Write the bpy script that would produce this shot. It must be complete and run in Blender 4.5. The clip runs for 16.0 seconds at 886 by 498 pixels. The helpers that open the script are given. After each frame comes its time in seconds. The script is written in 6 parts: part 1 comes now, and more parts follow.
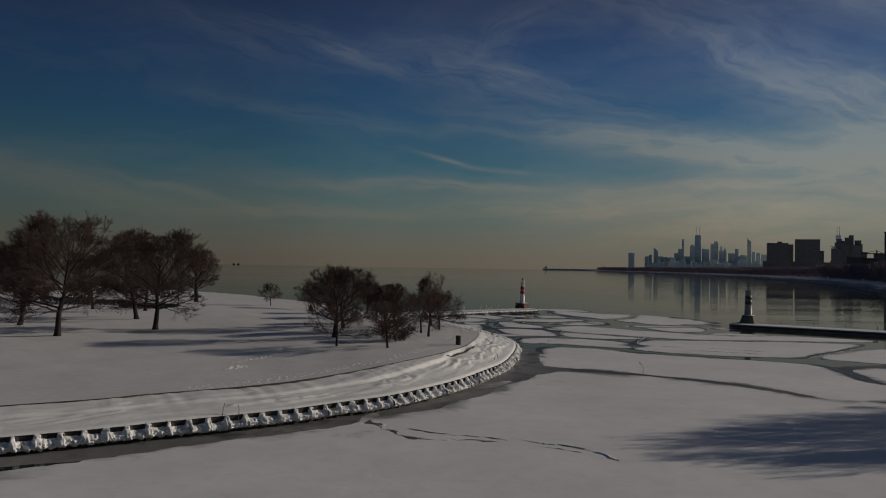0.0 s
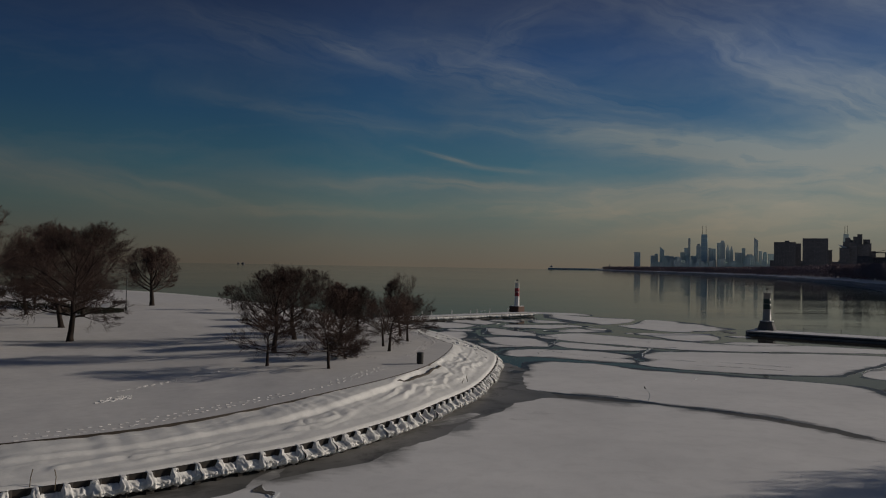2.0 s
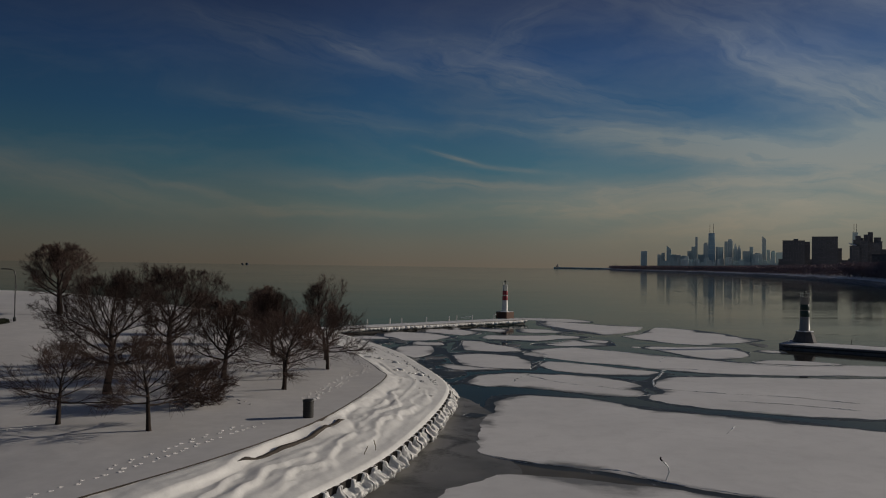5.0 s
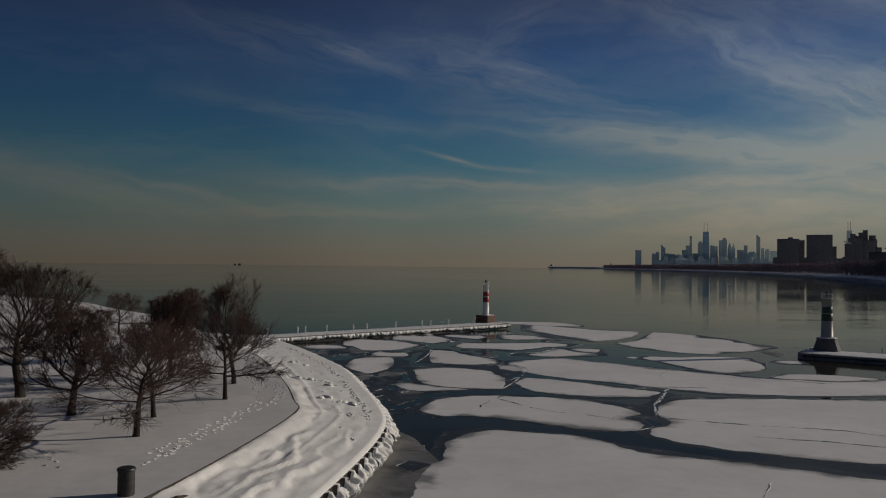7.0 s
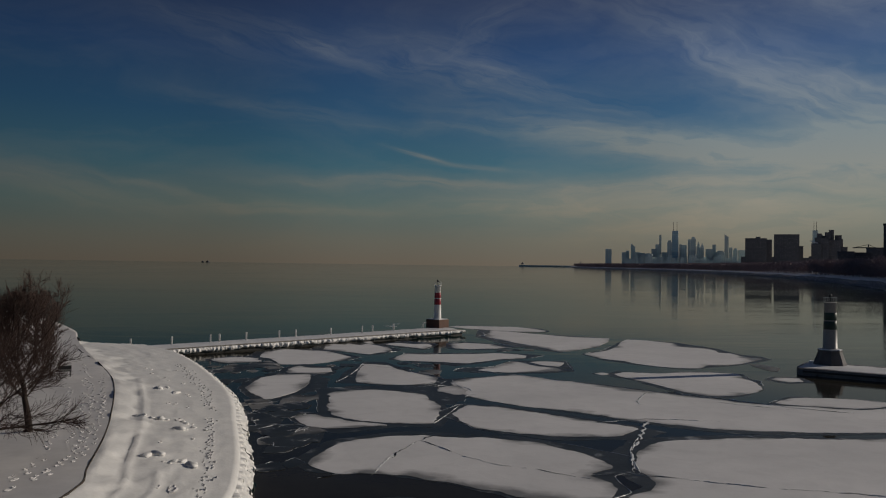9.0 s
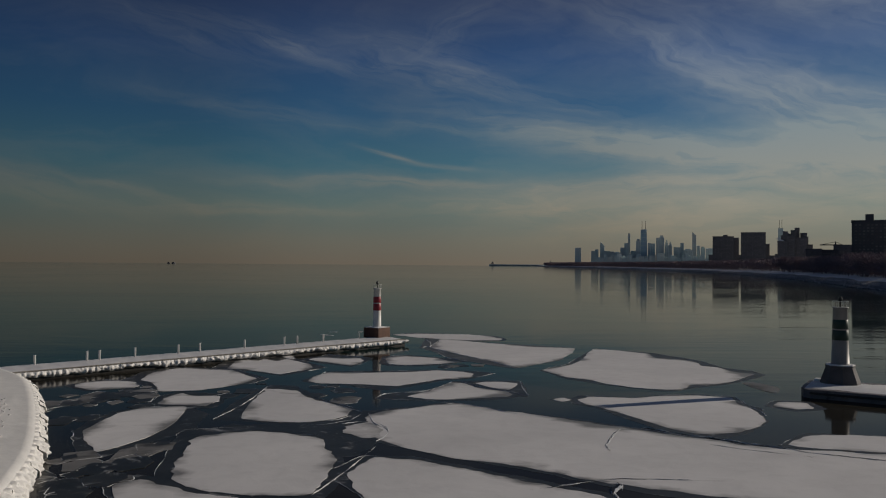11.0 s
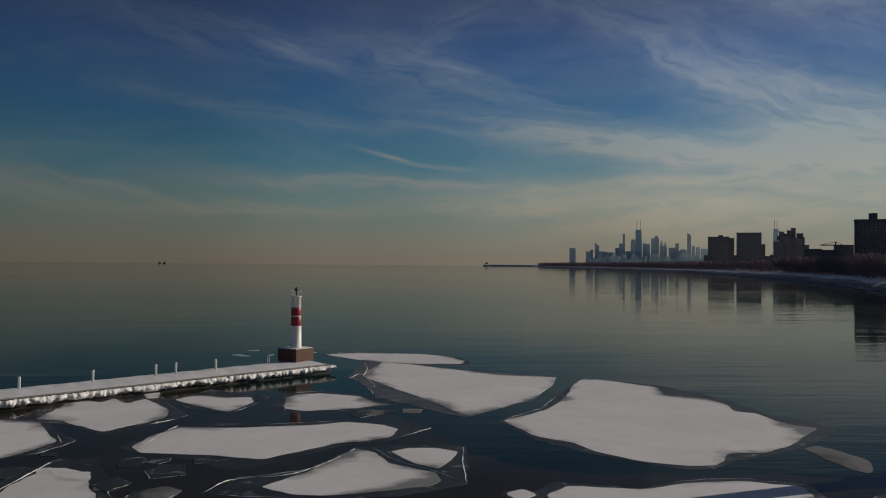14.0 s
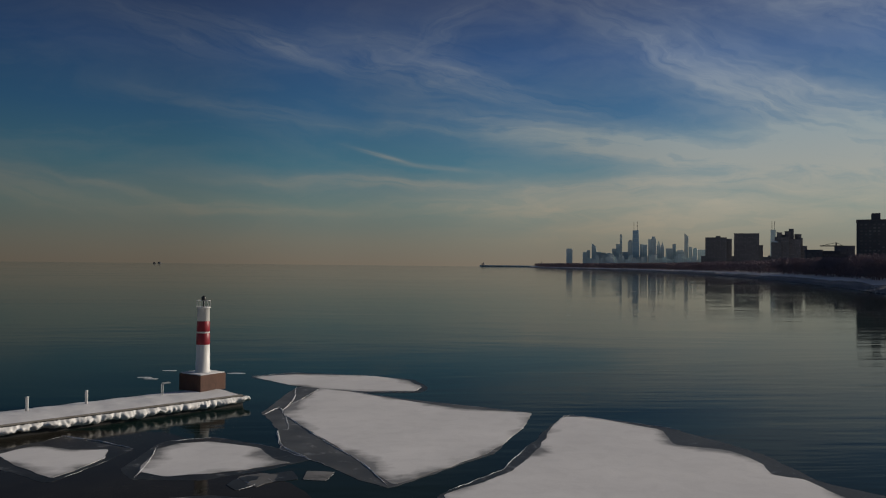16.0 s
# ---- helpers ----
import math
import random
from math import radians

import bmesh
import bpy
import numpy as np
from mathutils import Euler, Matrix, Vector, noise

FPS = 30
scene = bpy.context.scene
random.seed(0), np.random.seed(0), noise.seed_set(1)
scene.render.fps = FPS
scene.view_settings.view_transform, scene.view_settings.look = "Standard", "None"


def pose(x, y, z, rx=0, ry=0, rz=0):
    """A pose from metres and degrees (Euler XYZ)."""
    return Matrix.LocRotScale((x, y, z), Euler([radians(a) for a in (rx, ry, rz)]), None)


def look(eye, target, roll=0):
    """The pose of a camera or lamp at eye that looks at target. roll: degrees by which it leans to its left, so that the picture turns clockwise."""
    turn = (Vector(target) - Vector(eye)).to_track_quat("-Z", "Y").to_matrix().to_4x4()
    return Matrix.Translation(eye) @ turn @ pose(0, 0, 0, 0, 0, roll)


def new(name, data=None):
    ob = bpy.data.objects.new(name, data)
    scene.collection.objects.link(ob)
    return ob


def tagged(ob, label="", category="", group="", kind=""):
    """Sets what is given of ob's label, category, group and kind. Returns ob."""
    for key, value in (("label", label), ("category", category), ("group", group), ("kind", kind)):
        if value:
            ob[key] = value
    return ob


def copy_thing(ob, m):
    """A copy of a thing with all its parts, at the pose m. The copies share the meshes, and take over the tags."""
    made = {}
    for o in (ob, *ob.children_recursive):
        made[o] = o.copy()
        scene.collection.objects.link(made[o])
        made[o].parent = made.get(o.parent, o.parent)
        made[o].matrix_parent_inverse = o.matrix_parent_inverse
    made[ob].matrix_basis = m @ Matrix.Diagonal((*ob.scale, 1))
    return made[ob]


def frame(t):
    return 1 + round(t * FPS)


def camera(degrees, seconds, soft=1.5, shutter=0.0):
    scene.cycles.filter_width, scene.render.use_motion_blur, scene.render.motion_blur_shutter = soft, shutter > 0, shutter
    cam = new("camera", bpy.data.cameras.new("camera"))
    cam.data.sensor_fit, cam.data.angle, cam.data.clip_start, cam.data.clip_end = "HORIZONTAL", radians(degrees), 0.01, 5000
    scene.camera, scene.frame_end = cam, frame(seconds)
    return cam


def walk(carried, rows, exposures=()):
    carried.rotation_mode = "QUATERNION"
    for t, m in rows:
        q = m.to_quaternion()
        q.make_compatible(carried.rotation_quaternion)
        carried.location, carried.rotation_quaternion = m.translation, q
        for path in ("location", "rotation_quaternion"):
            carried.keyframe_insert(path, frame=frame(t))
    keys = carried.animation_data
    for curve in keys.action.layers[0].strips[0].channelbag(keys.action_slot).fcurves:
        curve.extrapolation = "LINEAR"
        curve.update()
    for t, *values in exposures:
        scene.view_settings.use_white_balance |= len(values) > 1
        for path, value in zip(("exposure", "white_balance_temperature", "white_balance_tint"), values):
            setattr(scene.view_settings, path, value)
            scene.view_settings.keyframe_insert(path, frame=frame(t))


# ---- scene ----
cam = camera(58.0, 16.0, 1.1)
PATH = [
    (0, (2.14, 0.291, 11.639), (2.153, 2.291, 11.682), 1.0),
    (0.5, (3.334, 4.626, 11.632), (3.343, 6.625, 11.676), 0.9),
    (1, (4.487, 9.005, 11.682), (4.491, 11.005, 11.724), 0.8),
    (1.5, (5.605, 13.419, 11.742), (5.606, 15.418, 11.785), 0.9),
    (2, (6.696, 17.855, 11.821), (6.695, 19.854, 11.862), 1.0),
    (2.5, (7.751, 22.352, 11.844), (7.747, 24.351, 11.885), 0.9),
    (3, (8.786, 26.953, 11.888), (8.778, 28.953, 11.927), 1.1),
    (3.5, (9.841, 31.66, 11.94), (9.83, 33.66, 11.98), 0.9),
    (4, (10.953, 36.179, 11.917), (10.939, 38.178, 11.957), 0.9),
    (6.5, (15.834, 57.512, 11.604), (15.814, 59.512, 11.644), 0.7),
    (7, (16.814, 61.859, 11.555), (16.811, 63.859, 11.595), 0.6),
    (7.5, (17.885, 66.338, 11.557), (17.892, 68.338, 11.595), 0.7),
    (8, (18.975, 70.757, 11.586), (19.009, 72.756, 11.624), 0.7),
    (8.5, (19.987, 75.188, 11.552), (20.054, 77.187, 11.588), 0.7),
    (9, (20.981, 79.538, 11.489), (21.049, 81.537, 11.525), 0.8),
    (9.5, (22.181, 83.889, 11.45), (22.274, 85.887, 11.486), 0.6),
    (12, (28.566, 106.157, 11.421), (28.713, 108.151, 11.458), 0.5),
    (12.5, (29.907, 110.797, 11.384), (30.054, 112.791, 11.422), 0.5),
    (13, (31.22, 115.384, 11.384), (31.369, 117.378, 11.422), 0.5),
    (13.5, (32.524, 119.822, 11.433), (32.675, 121.816, 11.471), 0.5),
    (14, (33.805, 124.24, 11.484), (33.959, 126.234, 11.521), 0.5),
    (14.5, (35.114, 128.591, 11.537), (35.269, 130.584, 11.574), 0.6),
    (15, (36.488, 133.086, 11.572), (36.646, 135.079, 11.61), 0.6),
    (15.5, (38.009, 137.63, 11.639), (38.168, 139.623, 11.677), 0.6),
    (16, (39.484, 142.119, 11.697), (39.645, 144.113, 11.735), 0.6),
]
# a drone shot over a frozen harbour mouth, flown along the seawall towards the entrance light
walk(cam, [(t, look(eye, target, roll)) for t, eye, target, roll in PATH], [(0, -1.0), (4, -0.95), (8, -0.88), (10, -0.85), (12, -0.67), (14, -0.51), (16, -0.46)])

# ---------------------------------------------------------------- light
SUN_AZ, SUN_EL = 74.0, 17.5      # degrees clockwise from +Y, and above the horizon
sun_data = bpy.data.lights.new("sun", "SUN")
sun_data.energy, sun_data.angle, sun_data.color = 4.4, radians(0.6), (1.0, 0.897, 0.765)
sun_ob = new("sun", sun_data)
sun_dir = Vector((math.sin(radians(SUN_AZ)) * math.cos(radians(SUN_EL)), math.cos(radians(SUN_AZ)) * math.cos(radians(SUN_EL)), math.sin(radians(SUN_EL))))
sun_ob.matrix_world = look(sun_dir * 300, (0, 0, 0))


class Nodes:
    """Short hand for building node trees."""

    def __init__(self, tree):
        self.t = tree
        tree.nodes.clear()

    def add(self, kind, **values):
        n = self.t.nodes.new(kind)
        for k, v in values.items():
            if k == "op":
                n.operation = v
            elif k == "mode":
                n.blend_type = v
        return n

    def link(self, a, b):
        self.t.links.new(a, b)

    def put(self, socket, v):
        if isinstance(v, bpy.types.NodeSocket):
            self.link(v, socket)
        else:
            socket.default_value = v

    def math(self, op, a, b=0.0, clamp=False):
        n = self.t.nodes.new("ShaderNodeMath")
        n.operation, n.use_clamp = op, clamp
        self.put(n.inputs[0], a)
        self.put(n.inputs[1], b)
        return n.outputs[0]

    def mix(self, f, a, b, mode="MIX"):
        n = self.t.nodes.new("ShaderNodeMix")
        n.data_type, n.blend_type = "RGBA", mode
        self.put(n.inputs[0], f)
        self.put(n.inputs[6], a if not isinstance(a, tuple) else (*a, 1))
        self.put(n.inputs[7], b if not isinstance(b, tuple) else (*b, 1))
        return n.outputs[2]

    def ramp(self, f, stops, ease="LINEAR"):
        n = self.t.nodes.new("ShaderNodeValToRGB")
        n.color_ramp.interpolation = ease
        e = n.color_ramp.elements
        while len(e) < len(stops):
            e.new(0.5)
        for el, (p, c) in zip(e, stops):
            el.position = p
            el.color = (c, c, c, 1) if isinstance(c, (int, float)) else (*c, 1)
        self.put(n.inputs[0], f)
        return n.outputs[0]

    def noise(self, vec, scale, detail=4, rough=0.55, distort=0.0):
        n = self.t.nodes.new("ShaderNodeTexNoise")
        self.put(n.inputs["Vector"], vec)
        for k, v in (("Scale", scale), ("Detail", detail), ("Roughness", rough), ("Distortion", distort)):
            n.inputs[k].default_value = v
        return n.outputs[0]

    def vec(self, x, y, z):
        n = self.t.nodes.new("ShaderNodeCombineXYZ")
        for i, v in enumerate((x, y, z)):
            self.put(n.inputs[i], v)
        return n.outputs[0]


# ---- sky: a winter sky of thin cirrus over a warm, hazy horizon
world = bpy.data.worlds.new("world")
scene.world = world
world.use_nodes = True
N = Nodes(world.node_tree)
tc = N.add("ShaderNodeTexCoord")
sep = N.add("ShaderNodeSeparateXYZ")
N.link(tc.outputs["Generated"], sep.inputs[0])
dx, dy, dz = sep.outputs
az = N.math("MULTIPLY", N.math("ARCTAN2", dx, dy), 57.29578)      # degrees
el = N.math("MULTIPLY", N.math("ARCSINE", dz), 57.29578)
SKYGAIN = 1.45
nish = N.add("ShaderNodeTexSky")
nish.sky_type, nish.sun_disc = "NISHITA", False
nish.sun_elevation, nish.sun_rotation = radians(SUN_EL), radians(SUN_AZ)
elf = N.math("DIVIDE", el, 90.0, True)
clear = N.ramp(elf, [(0.0, (0.148, 0.126, 0.098)), (0.018, (0.136, 0.137, 0.114)), (0.045, (0.083, 0.141, 0.141)), (0.075, (0.038, 0.120, 0.168)), (0.115, (0.018, 0.080, 0.166)),
                     (0.16, (0.016, 0.054, 0.144)), (0.20, (0.018, 0.037, 0.100)), (0.26, (0.014, 0.021, 0.044)), (0.45, (0.016, 0.022, 0.042)), (1.0, (0.019, 0.025, 0.046))])
# darker away from the sun, brighter towards it
flat = N.math("SQRT", N.math("MAXIMUM", 0.0001, N.math("SUBTRACT", 1.0, N.math("MULTIPLY", dz, dz))))
sunward = N.math("DIVIDE", N.math("ADD", N.math("MULTIPLY", dx, math.sin(radians(SUN_AZ))), N.math("MULTIPLY", dy, math.cos(radians(SUN_AZ)))), flat)
sunward = N.math("ADD", 0.5, N.math("MULTIPLY", sunward, 0.5), True)
side = N.ramp(sunward, [(0.0, 1.5), (0.20, 1.2), (0.36, 0.60), (0.50, 0.72), (0.62, 1.0), (0.74, 1.22), (0.83, 1.42), (1.0, 1.8)], "EASE")
clear = N.mix(1.0, clear, side, "MULTIPLY")
# cirrus: each bank of cloud carries its own fibres, combed along its slope and bent by slow eddies
eddy = N.vec(N.math("MULTIPLY", az, 0.16), N.math("MULTIPLY", el, 0.34), 0.0)
warp_a = N.math("MULTIPLY", N.math("SUBTRACT", N.noise(eddy, 1.0, 3, 0.55), 0.5), 5.5)
warp_e = N.math("MULTIPLY", N.math("SUBTRACT", N.noise(N.vec(N.math("MULTIPLY", az, 0.13), N.math("MULTIPLY", el, 0.30), 31.0), 1.0, 4, 0.55), 0.5), 2.1)
az_w, el_w = N.math("ADD", az, warp_a), N.math("ADD", el, warp_e)


def bank(a0, e0, half, wide, tilt, power, grain=0.7, comb=1.6, seed=0.0, bent=True):
    """A drawn-out bank of cirrus about (azimuth, elevation); tilt is its slope in degrees, grain how far it breaks up into fibres."""
    c, t = math.cos(radians(tilt)), math.sin(radians(tilt))
    a, e = N.math("SUBTRACT", az_w if bent else az, a0), N.math("SUBTRACT", el_w if bent else el, e0)
    along = N.math("ADD", N.math("MULTIPLY", a, c), N.math("MULTIPLY", e, t))
    across = N.math("SUBTRACT", N.math("MULTIPLY", e, c), N.math("MULTIPLY", a, t))
    p, q = N.math("DIVIDE", along, half), N.math("DIVIDE", across, wide)
    r = N.math("ADD", N.math("MULTIPLY", p, p), N.math("MULTIPLY", q, q))
    body = N.math("DIVIDE", 1.0, N.math("ADD", 1.0, N.math("MULTIPLY", r, r)))
    fibres = N.noise(N.vec(N.math("MULTIPLY", along, 0.20), N.math("MULTIPLY", across, comb), seed), 1.0, 7, 0.60, 0.45)
    fibres = N.ramp(fibres, [(0.36, 0.0), (0.52, 0.5), (0.70, 1.0)], "EASE")
    return N.math("MULTIPLY", N.math("MULTIPLY", body, power), N.math("ADD", 1.0 - grain, N.math("MULTIPLY", fibres, 1.6 * grain)))


BANKS = [(-14.5, 15.4, 4.5, 1.0, -13, 0.30, 0.75, 1.5), (-6.0, 14.6, 4.0, 0.55, -17, 0.48, 0.8, 2.2), (-9.0, 15.9, 6.0, 0.7, -8, 0.22, 0.8, 2.0), (2.0, 14.0, 5.0, 1.6, -12, 0.44, 0.8, 1.3), (4.5, 16.2, 3.0, 1.2, 35, 0.24, 0.8, 1.4),
         (8.0, 12.3, 6.5, 0.9, -14, 0.30, 0.8, 1.8), (-8.5, 10.4, 7.5, 0.55, -6, 0.26, 0.6, 1.6), (20.0, 14.4, 6.0, 0.8, -28, 0.42, 0.75, 1.5), (25.0, 12.8, 8.0, 1.8, -27, 0.36, 0.65, 1.2), (30.0, 9.8, 8.0, 2.4, -20, 0.60, 0.5, 1.0),
         (14.0, 8.8, 7.0, 0.8, -6, 0.60, 0.6, 1.5), (21.5, 8.0, 9.0, 1.1, -3, 0.72, 0.5, 1.2), (8.0, 10.4, 6.0, 0.5, -6, 0.28, 0.8, 1.8), (3.5, 9.6, 3.0, 0.3, -5, 0.24, 0.8, 2.6), (29.0, 6.2, 10.0, 1.8, -4, 0.62, 0.45, 1.0),
         (0.0, 5.7, 8.5, 0.45, 1, 0.46, 0.45, 1.6), (17.0, 5.6, 9.0, 0.55, 2, 0.56, 0.5, 1.6), (-10.0, 3.7, 7.0, 0.40, 1, 0.42, 0.4, 1.6), (14.0, 4.2, 13.0, 0.9, 1, 0.74, 0.4, 1.2), (-26.0, 5.2, 9.0, 1.1, -12, 0.46, 0.35, 1.0),
         (-17.5, 4.7, 5.0, 0.35, -13, 0.30, 0.4, 1.8), (22.0, 2.9, 11.0, 0.9, 3, 0.70, 0.4, 1.2),
         (30.0, 20.0, 15.0, 4.0, -24, 0.60, 0.6, 0.8), (8.0, 22.0, 14.0, 3.0, -18, 0.40, 0.7, 0.9), (38.0, 27.0, 18.0, 5.0, -20, 0.60, 0.6, 0.7), (-20.0, 24.0, 14.0, 3.0, -14, 0.20, 0.7, 0.9)]
veil = 0.02
for i, b in enumerate(BANKS):
    veil = N.math("ADD", veil, bank(*b, 3.7 * i))
haze_film = N.noise(N.vec(N.math("MULTIPLY", az_w, 0.07), N.math("MULTIPLY", el_w, 0.26), 5.0), 1.0, 6, 0.6, 0.6)
veil = N.math("ADD", veil, N.ramp(haze_film, [(0.46, 0.0), (0.72, 0.22)]))
# an old contrail, bright at its head
veil = N.math("ADD", veil, bank(0.3, 7.65, 1.7, 0.13, -14, 0.75, 0.45, 3.0, 81.0, False))
veil = N.math("ADD", veil, bank(4.2, 6.9, 2.6, 0.16, -5, 0.34, 0.5, 3.0, 91.0, False))
veil = N.math("MINIMUM", veil, 1.0)
cloud_col = N.ramp(elf, [(0.0, (0.17, 0.135, 0.09)), (0.05, (0.230, 0.211, 0.170)), (0.10, (0.176, 0.204, 0.208)), (0.16, (0.116, 0.148, 0.208)), (0.25, (0.074, 0.078, 0.092)), (1.0, (0.06, 0.064, 0.075))])
cloud_col = N.mix(1.0, cloud_col, N.ramp(sunward, [(0.0, 0.65), (0.38, 0.60), (0.50, 0.72), (0.62, 0.95), (0.74, 1.2), (0.83, 1.5), (1.0, 1.8)], "EASE"), "MULTIPLY")
sky = N.mix(N.math("MULTIPLY", veil, 0.9, True), clear, cloud_col)
bg_a, bg_b = N.add("ShaderNodeBackground"), N.add("ShaderNodeBackground")
N.link(sky, bg_a.inputs[0])
bg_a.inputs[1].default_value = SKYGAIN
N.link(nish.outputs[0], bg_b.inputs[0])
bg_b.inputs[1].default_value = 0.004
both = N.add("ShaderNodeAddShader")
N.link(bg_a.outputs[0], both.inputs[0])
N.link(bg_b.outputs[0], both.inputs[1])
wout = N.add("ShaderNodeOutputWorld")
N.link(both.outputs[0], wout.inputs[0])

# ---------------------------------------------------------------- materials


def material(name, dark, light, scale=1.0, rough=0.7, metal=0.0, bump=0.3, bump_dist=0.02, fine_scale=12.0, spec=0.5, stops=(0.35, 0.65), stain=None, vary=0.0, stretch=(1, 1, 1), rough_var=0.1, stain_at=(0.55, 0.7)):
    m = bpy.data.materials.new(name)
    m.use_nodes = True
    k = Nodes(m.node_tree)
    tx = k.add("ShaderNodeTexCoord")
    mp = k.add("ShaderNodeMapping")
    mp.inputs["Scale"].default_value = stretch
    k.link(tx.outputs["Object"], mp.inputs[0])
    vec = mp.outputs[0]
    n1, n2 = k.noise(vec, scale, 5), k.noise(vec, scale * fine_scale, 5, 0.65)
    col = k.mix(k.ramp(n1, [(stops[0], 0.0), (stops[1], 1.0)]), dark, light)
    col = k.mix(0.35, col, k.mix(n2, tuple(c * 0.55 for c in dark), tuple(min(1, c * 1.35) for c in light)))
    if stain:
        col = k.mix(k.ramp(k.noise(vec, scale * 2.3, 6, 0.7, 0.6), [(stain_at[0], 0.0), (stain_at[1], 0.85)]), col, stain)
    if vary:
        info = k.add("ShaderNodeObjectInfo")
        col = k.mix(1.0, col, k.ramp(info.outputs["Random"], [(0, 1 - vary), (1, 1 + vary)]), "MULTIPLY")
    b = k.add("ShaderNodeBsdfPrincipled")
    k.link(col, b.inputs["Base Color"])
    k.link(k.math("ADD", rough - rough_var / 2, k.math("MULTIPLY", n2, rough_var)), b.inputs["Roughness"])
    b.inputs["Metallic"].default_value = metal
    b.inputs["Specular IOR Level"].default_value = spec
    if bump:
        bp = k.add("ShaderNodeBump")
        bp.inputs["Strength"].default_value, bp.inputs["Distance"].default_value = bump, bump_dist
        k.link(k.math("ADD", n1, k.math("MULTIPLY", n2, 0.35)), bp.inputs["Height"])
        k.link(bp.outputs[0], b.inputs["Normal"])
    out = k.add("ShaderNodeOutputMaterial")
    k.link(b.outputs[0], out.inputs[0])
    return m


def floe_snow():
    """Wind-packed snow on ice, soaked to a grey slush along the edges."""
    m = bpy.data.materials.new("floe_snow")
    m.use_nodes = True
    k = Nodes(m.node_tree)
    tx = k.add("ShaderNodeTexCoord")
    rim = k.add("ShaderNodeAttribute")
    rim.attribute_name = "rim"
    pos = tx.outputs["Object"]
    wide, mid, fine_ = k.noise(pos, 0.09, 5, 0.55, 0.3), k.noise(pos, 0.6, 6, 0.65, 0.5), k.noise(pos, 4.0, 4, 0.6)
    snow = k.mix(k.ramp(wide, [(0.3, 0.0), (0.7, 1.0)]), (0.70, 0.69, 0.69), (0.83, 0.815, 0.81))
    snow = k.mix(k.math("MULTIPLY", k.ramp(mid, [(0.45, 0.0), (0.75, 0.30)]), 1.0), snow, (0.52, 0.51, 0.51))
    patch = k.noise(pos, 0.16, 3, 0.5, 0.4)
    streaky = k.add("ShaderNodeMapping")
    streaky.inputs["Rotation"].default_value, streaky.inputs["Scale"].default_value = (0, 0, radians(-25)), (0.22, 1.0, 1.0)
    k.link(pos, streaky.inputs[0])
    drag = k.noise(streaky.outputs[0], 0.8, 6, 0.65, 0.6)
    wet = k.math("ADD", rim.outputs["Fac"], k.math("MULTIPLY", k.math("SUBTRACT", k.math("ADD", k.math("MULTIPLY", mid, 0.6), k.math("MULTIPLY", drag, 0.4)), 0.5), 2.6))
    wet = k.math("ADD", wet, k.math("MULTIPLY", k.math("SUBTRACT", patch, 0.42), 5.0))
    wet = k.ramp(k.math("DIVIDE", wet, 1.6, True), [(0.02, 0.85), (0.22, 0.40), (0.55, 0.0)])
    col = k.mix(wet, snow, (0.17, 0.168, 0.163))
    b = k.add("ShaderNodeBsdfPrincipled")
    k.link(col, b.inputs["Base Color"])
    k.link(k.math("SUBTRACT", 0.8, k.math("MULTIPLY", wet, 0.4)), b.inputs["Roughness"])
    b.inputs["Specular IOR Level"].default_value = 0.3
    bp = k.add("ShaderNodeBump")
    bp.inputs["Strength"].default_value, bp.inputs["Distance"].default_value = 0.45, 0.05
    k.link(k.math("ADD", k.math("ADD", mid, k.math("MULTIPLY", fine_, 0.25)), k.math("MULTIPLY", wide, 0.8)), bp.inputs["Height"])
    k.link(bp.outputs[0], b.inputs["Normal"])
    out = k.add("ShaderNodeOutputMaterial")
    k.link(b.outputs[0], out.inputs[0])
    return m


SNOW = material("snow", (0.72, 0.72, 0.74), (0.83, 0.82, 0.82), 0.22, 0.75, bump=0.6, bump_dist=0.10, fine_scale=9, spec=0.25)
SNOW_CRUST = material("snow_crust", (0.77, 0.755, 0.73), (0.89, 0.87, 0.84), 0.8, 0.6, bump=0.45, bump_dist=0.07, fine_scale=6, spec=0.35)
FLOE_SNOW = floe_snow()
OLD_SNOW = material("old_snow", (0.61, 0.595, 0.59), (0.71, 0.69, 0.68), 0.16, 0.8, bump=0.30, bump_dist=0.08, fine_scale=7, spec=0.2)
THIN_ICE = material("thin_ice", (0.010, 0.011, 0.0105), (0.052, 0.053, 0.052), 0.30, 0.42, spec=0.32, bump=0.25, bump_dist=0.02, fine_scale=8, stops=(0.40, 0.74), rough_var=0.25, stain=(0.42, 0.42, 0.42), stain_at=(0.58, 0.72))
FROSTED_ICE = material("frosted_ice", (0.040, 0.041, 0.041), (0.15, 0.15, 0.148), 0.35, 0.45, spec=0.3, bump=0.3, bump_dist=0.02, fine_scale=8, stops=(0.36, 0.70), rough_var=0.25, stain=(0.42, 0.42, 0.42), stain_at=(0.58, 0.72))
GREY_ICE = material("grey_ice", (0.075, 0.075, 0.073), (0.30, 0.29, 0.28), 0.09, 0.5, spec=0.25, bump=0.25, bump_dist=0.02, fine_scale=9, stops=(0.36, 0.66), rough_var=0.25, stain=(0.040, 0.040, 0.038), stain_at=(0.50, 0.64))
LEAD_ICE = material("lead_ice", (0.060, 0.056, 0.049), (0.15, 0.138, 0.122), 0.12, 0.5, spec=0.18, bump=0.2, bump_dist=0.02, fine_scale=9, rough_var=0.2)
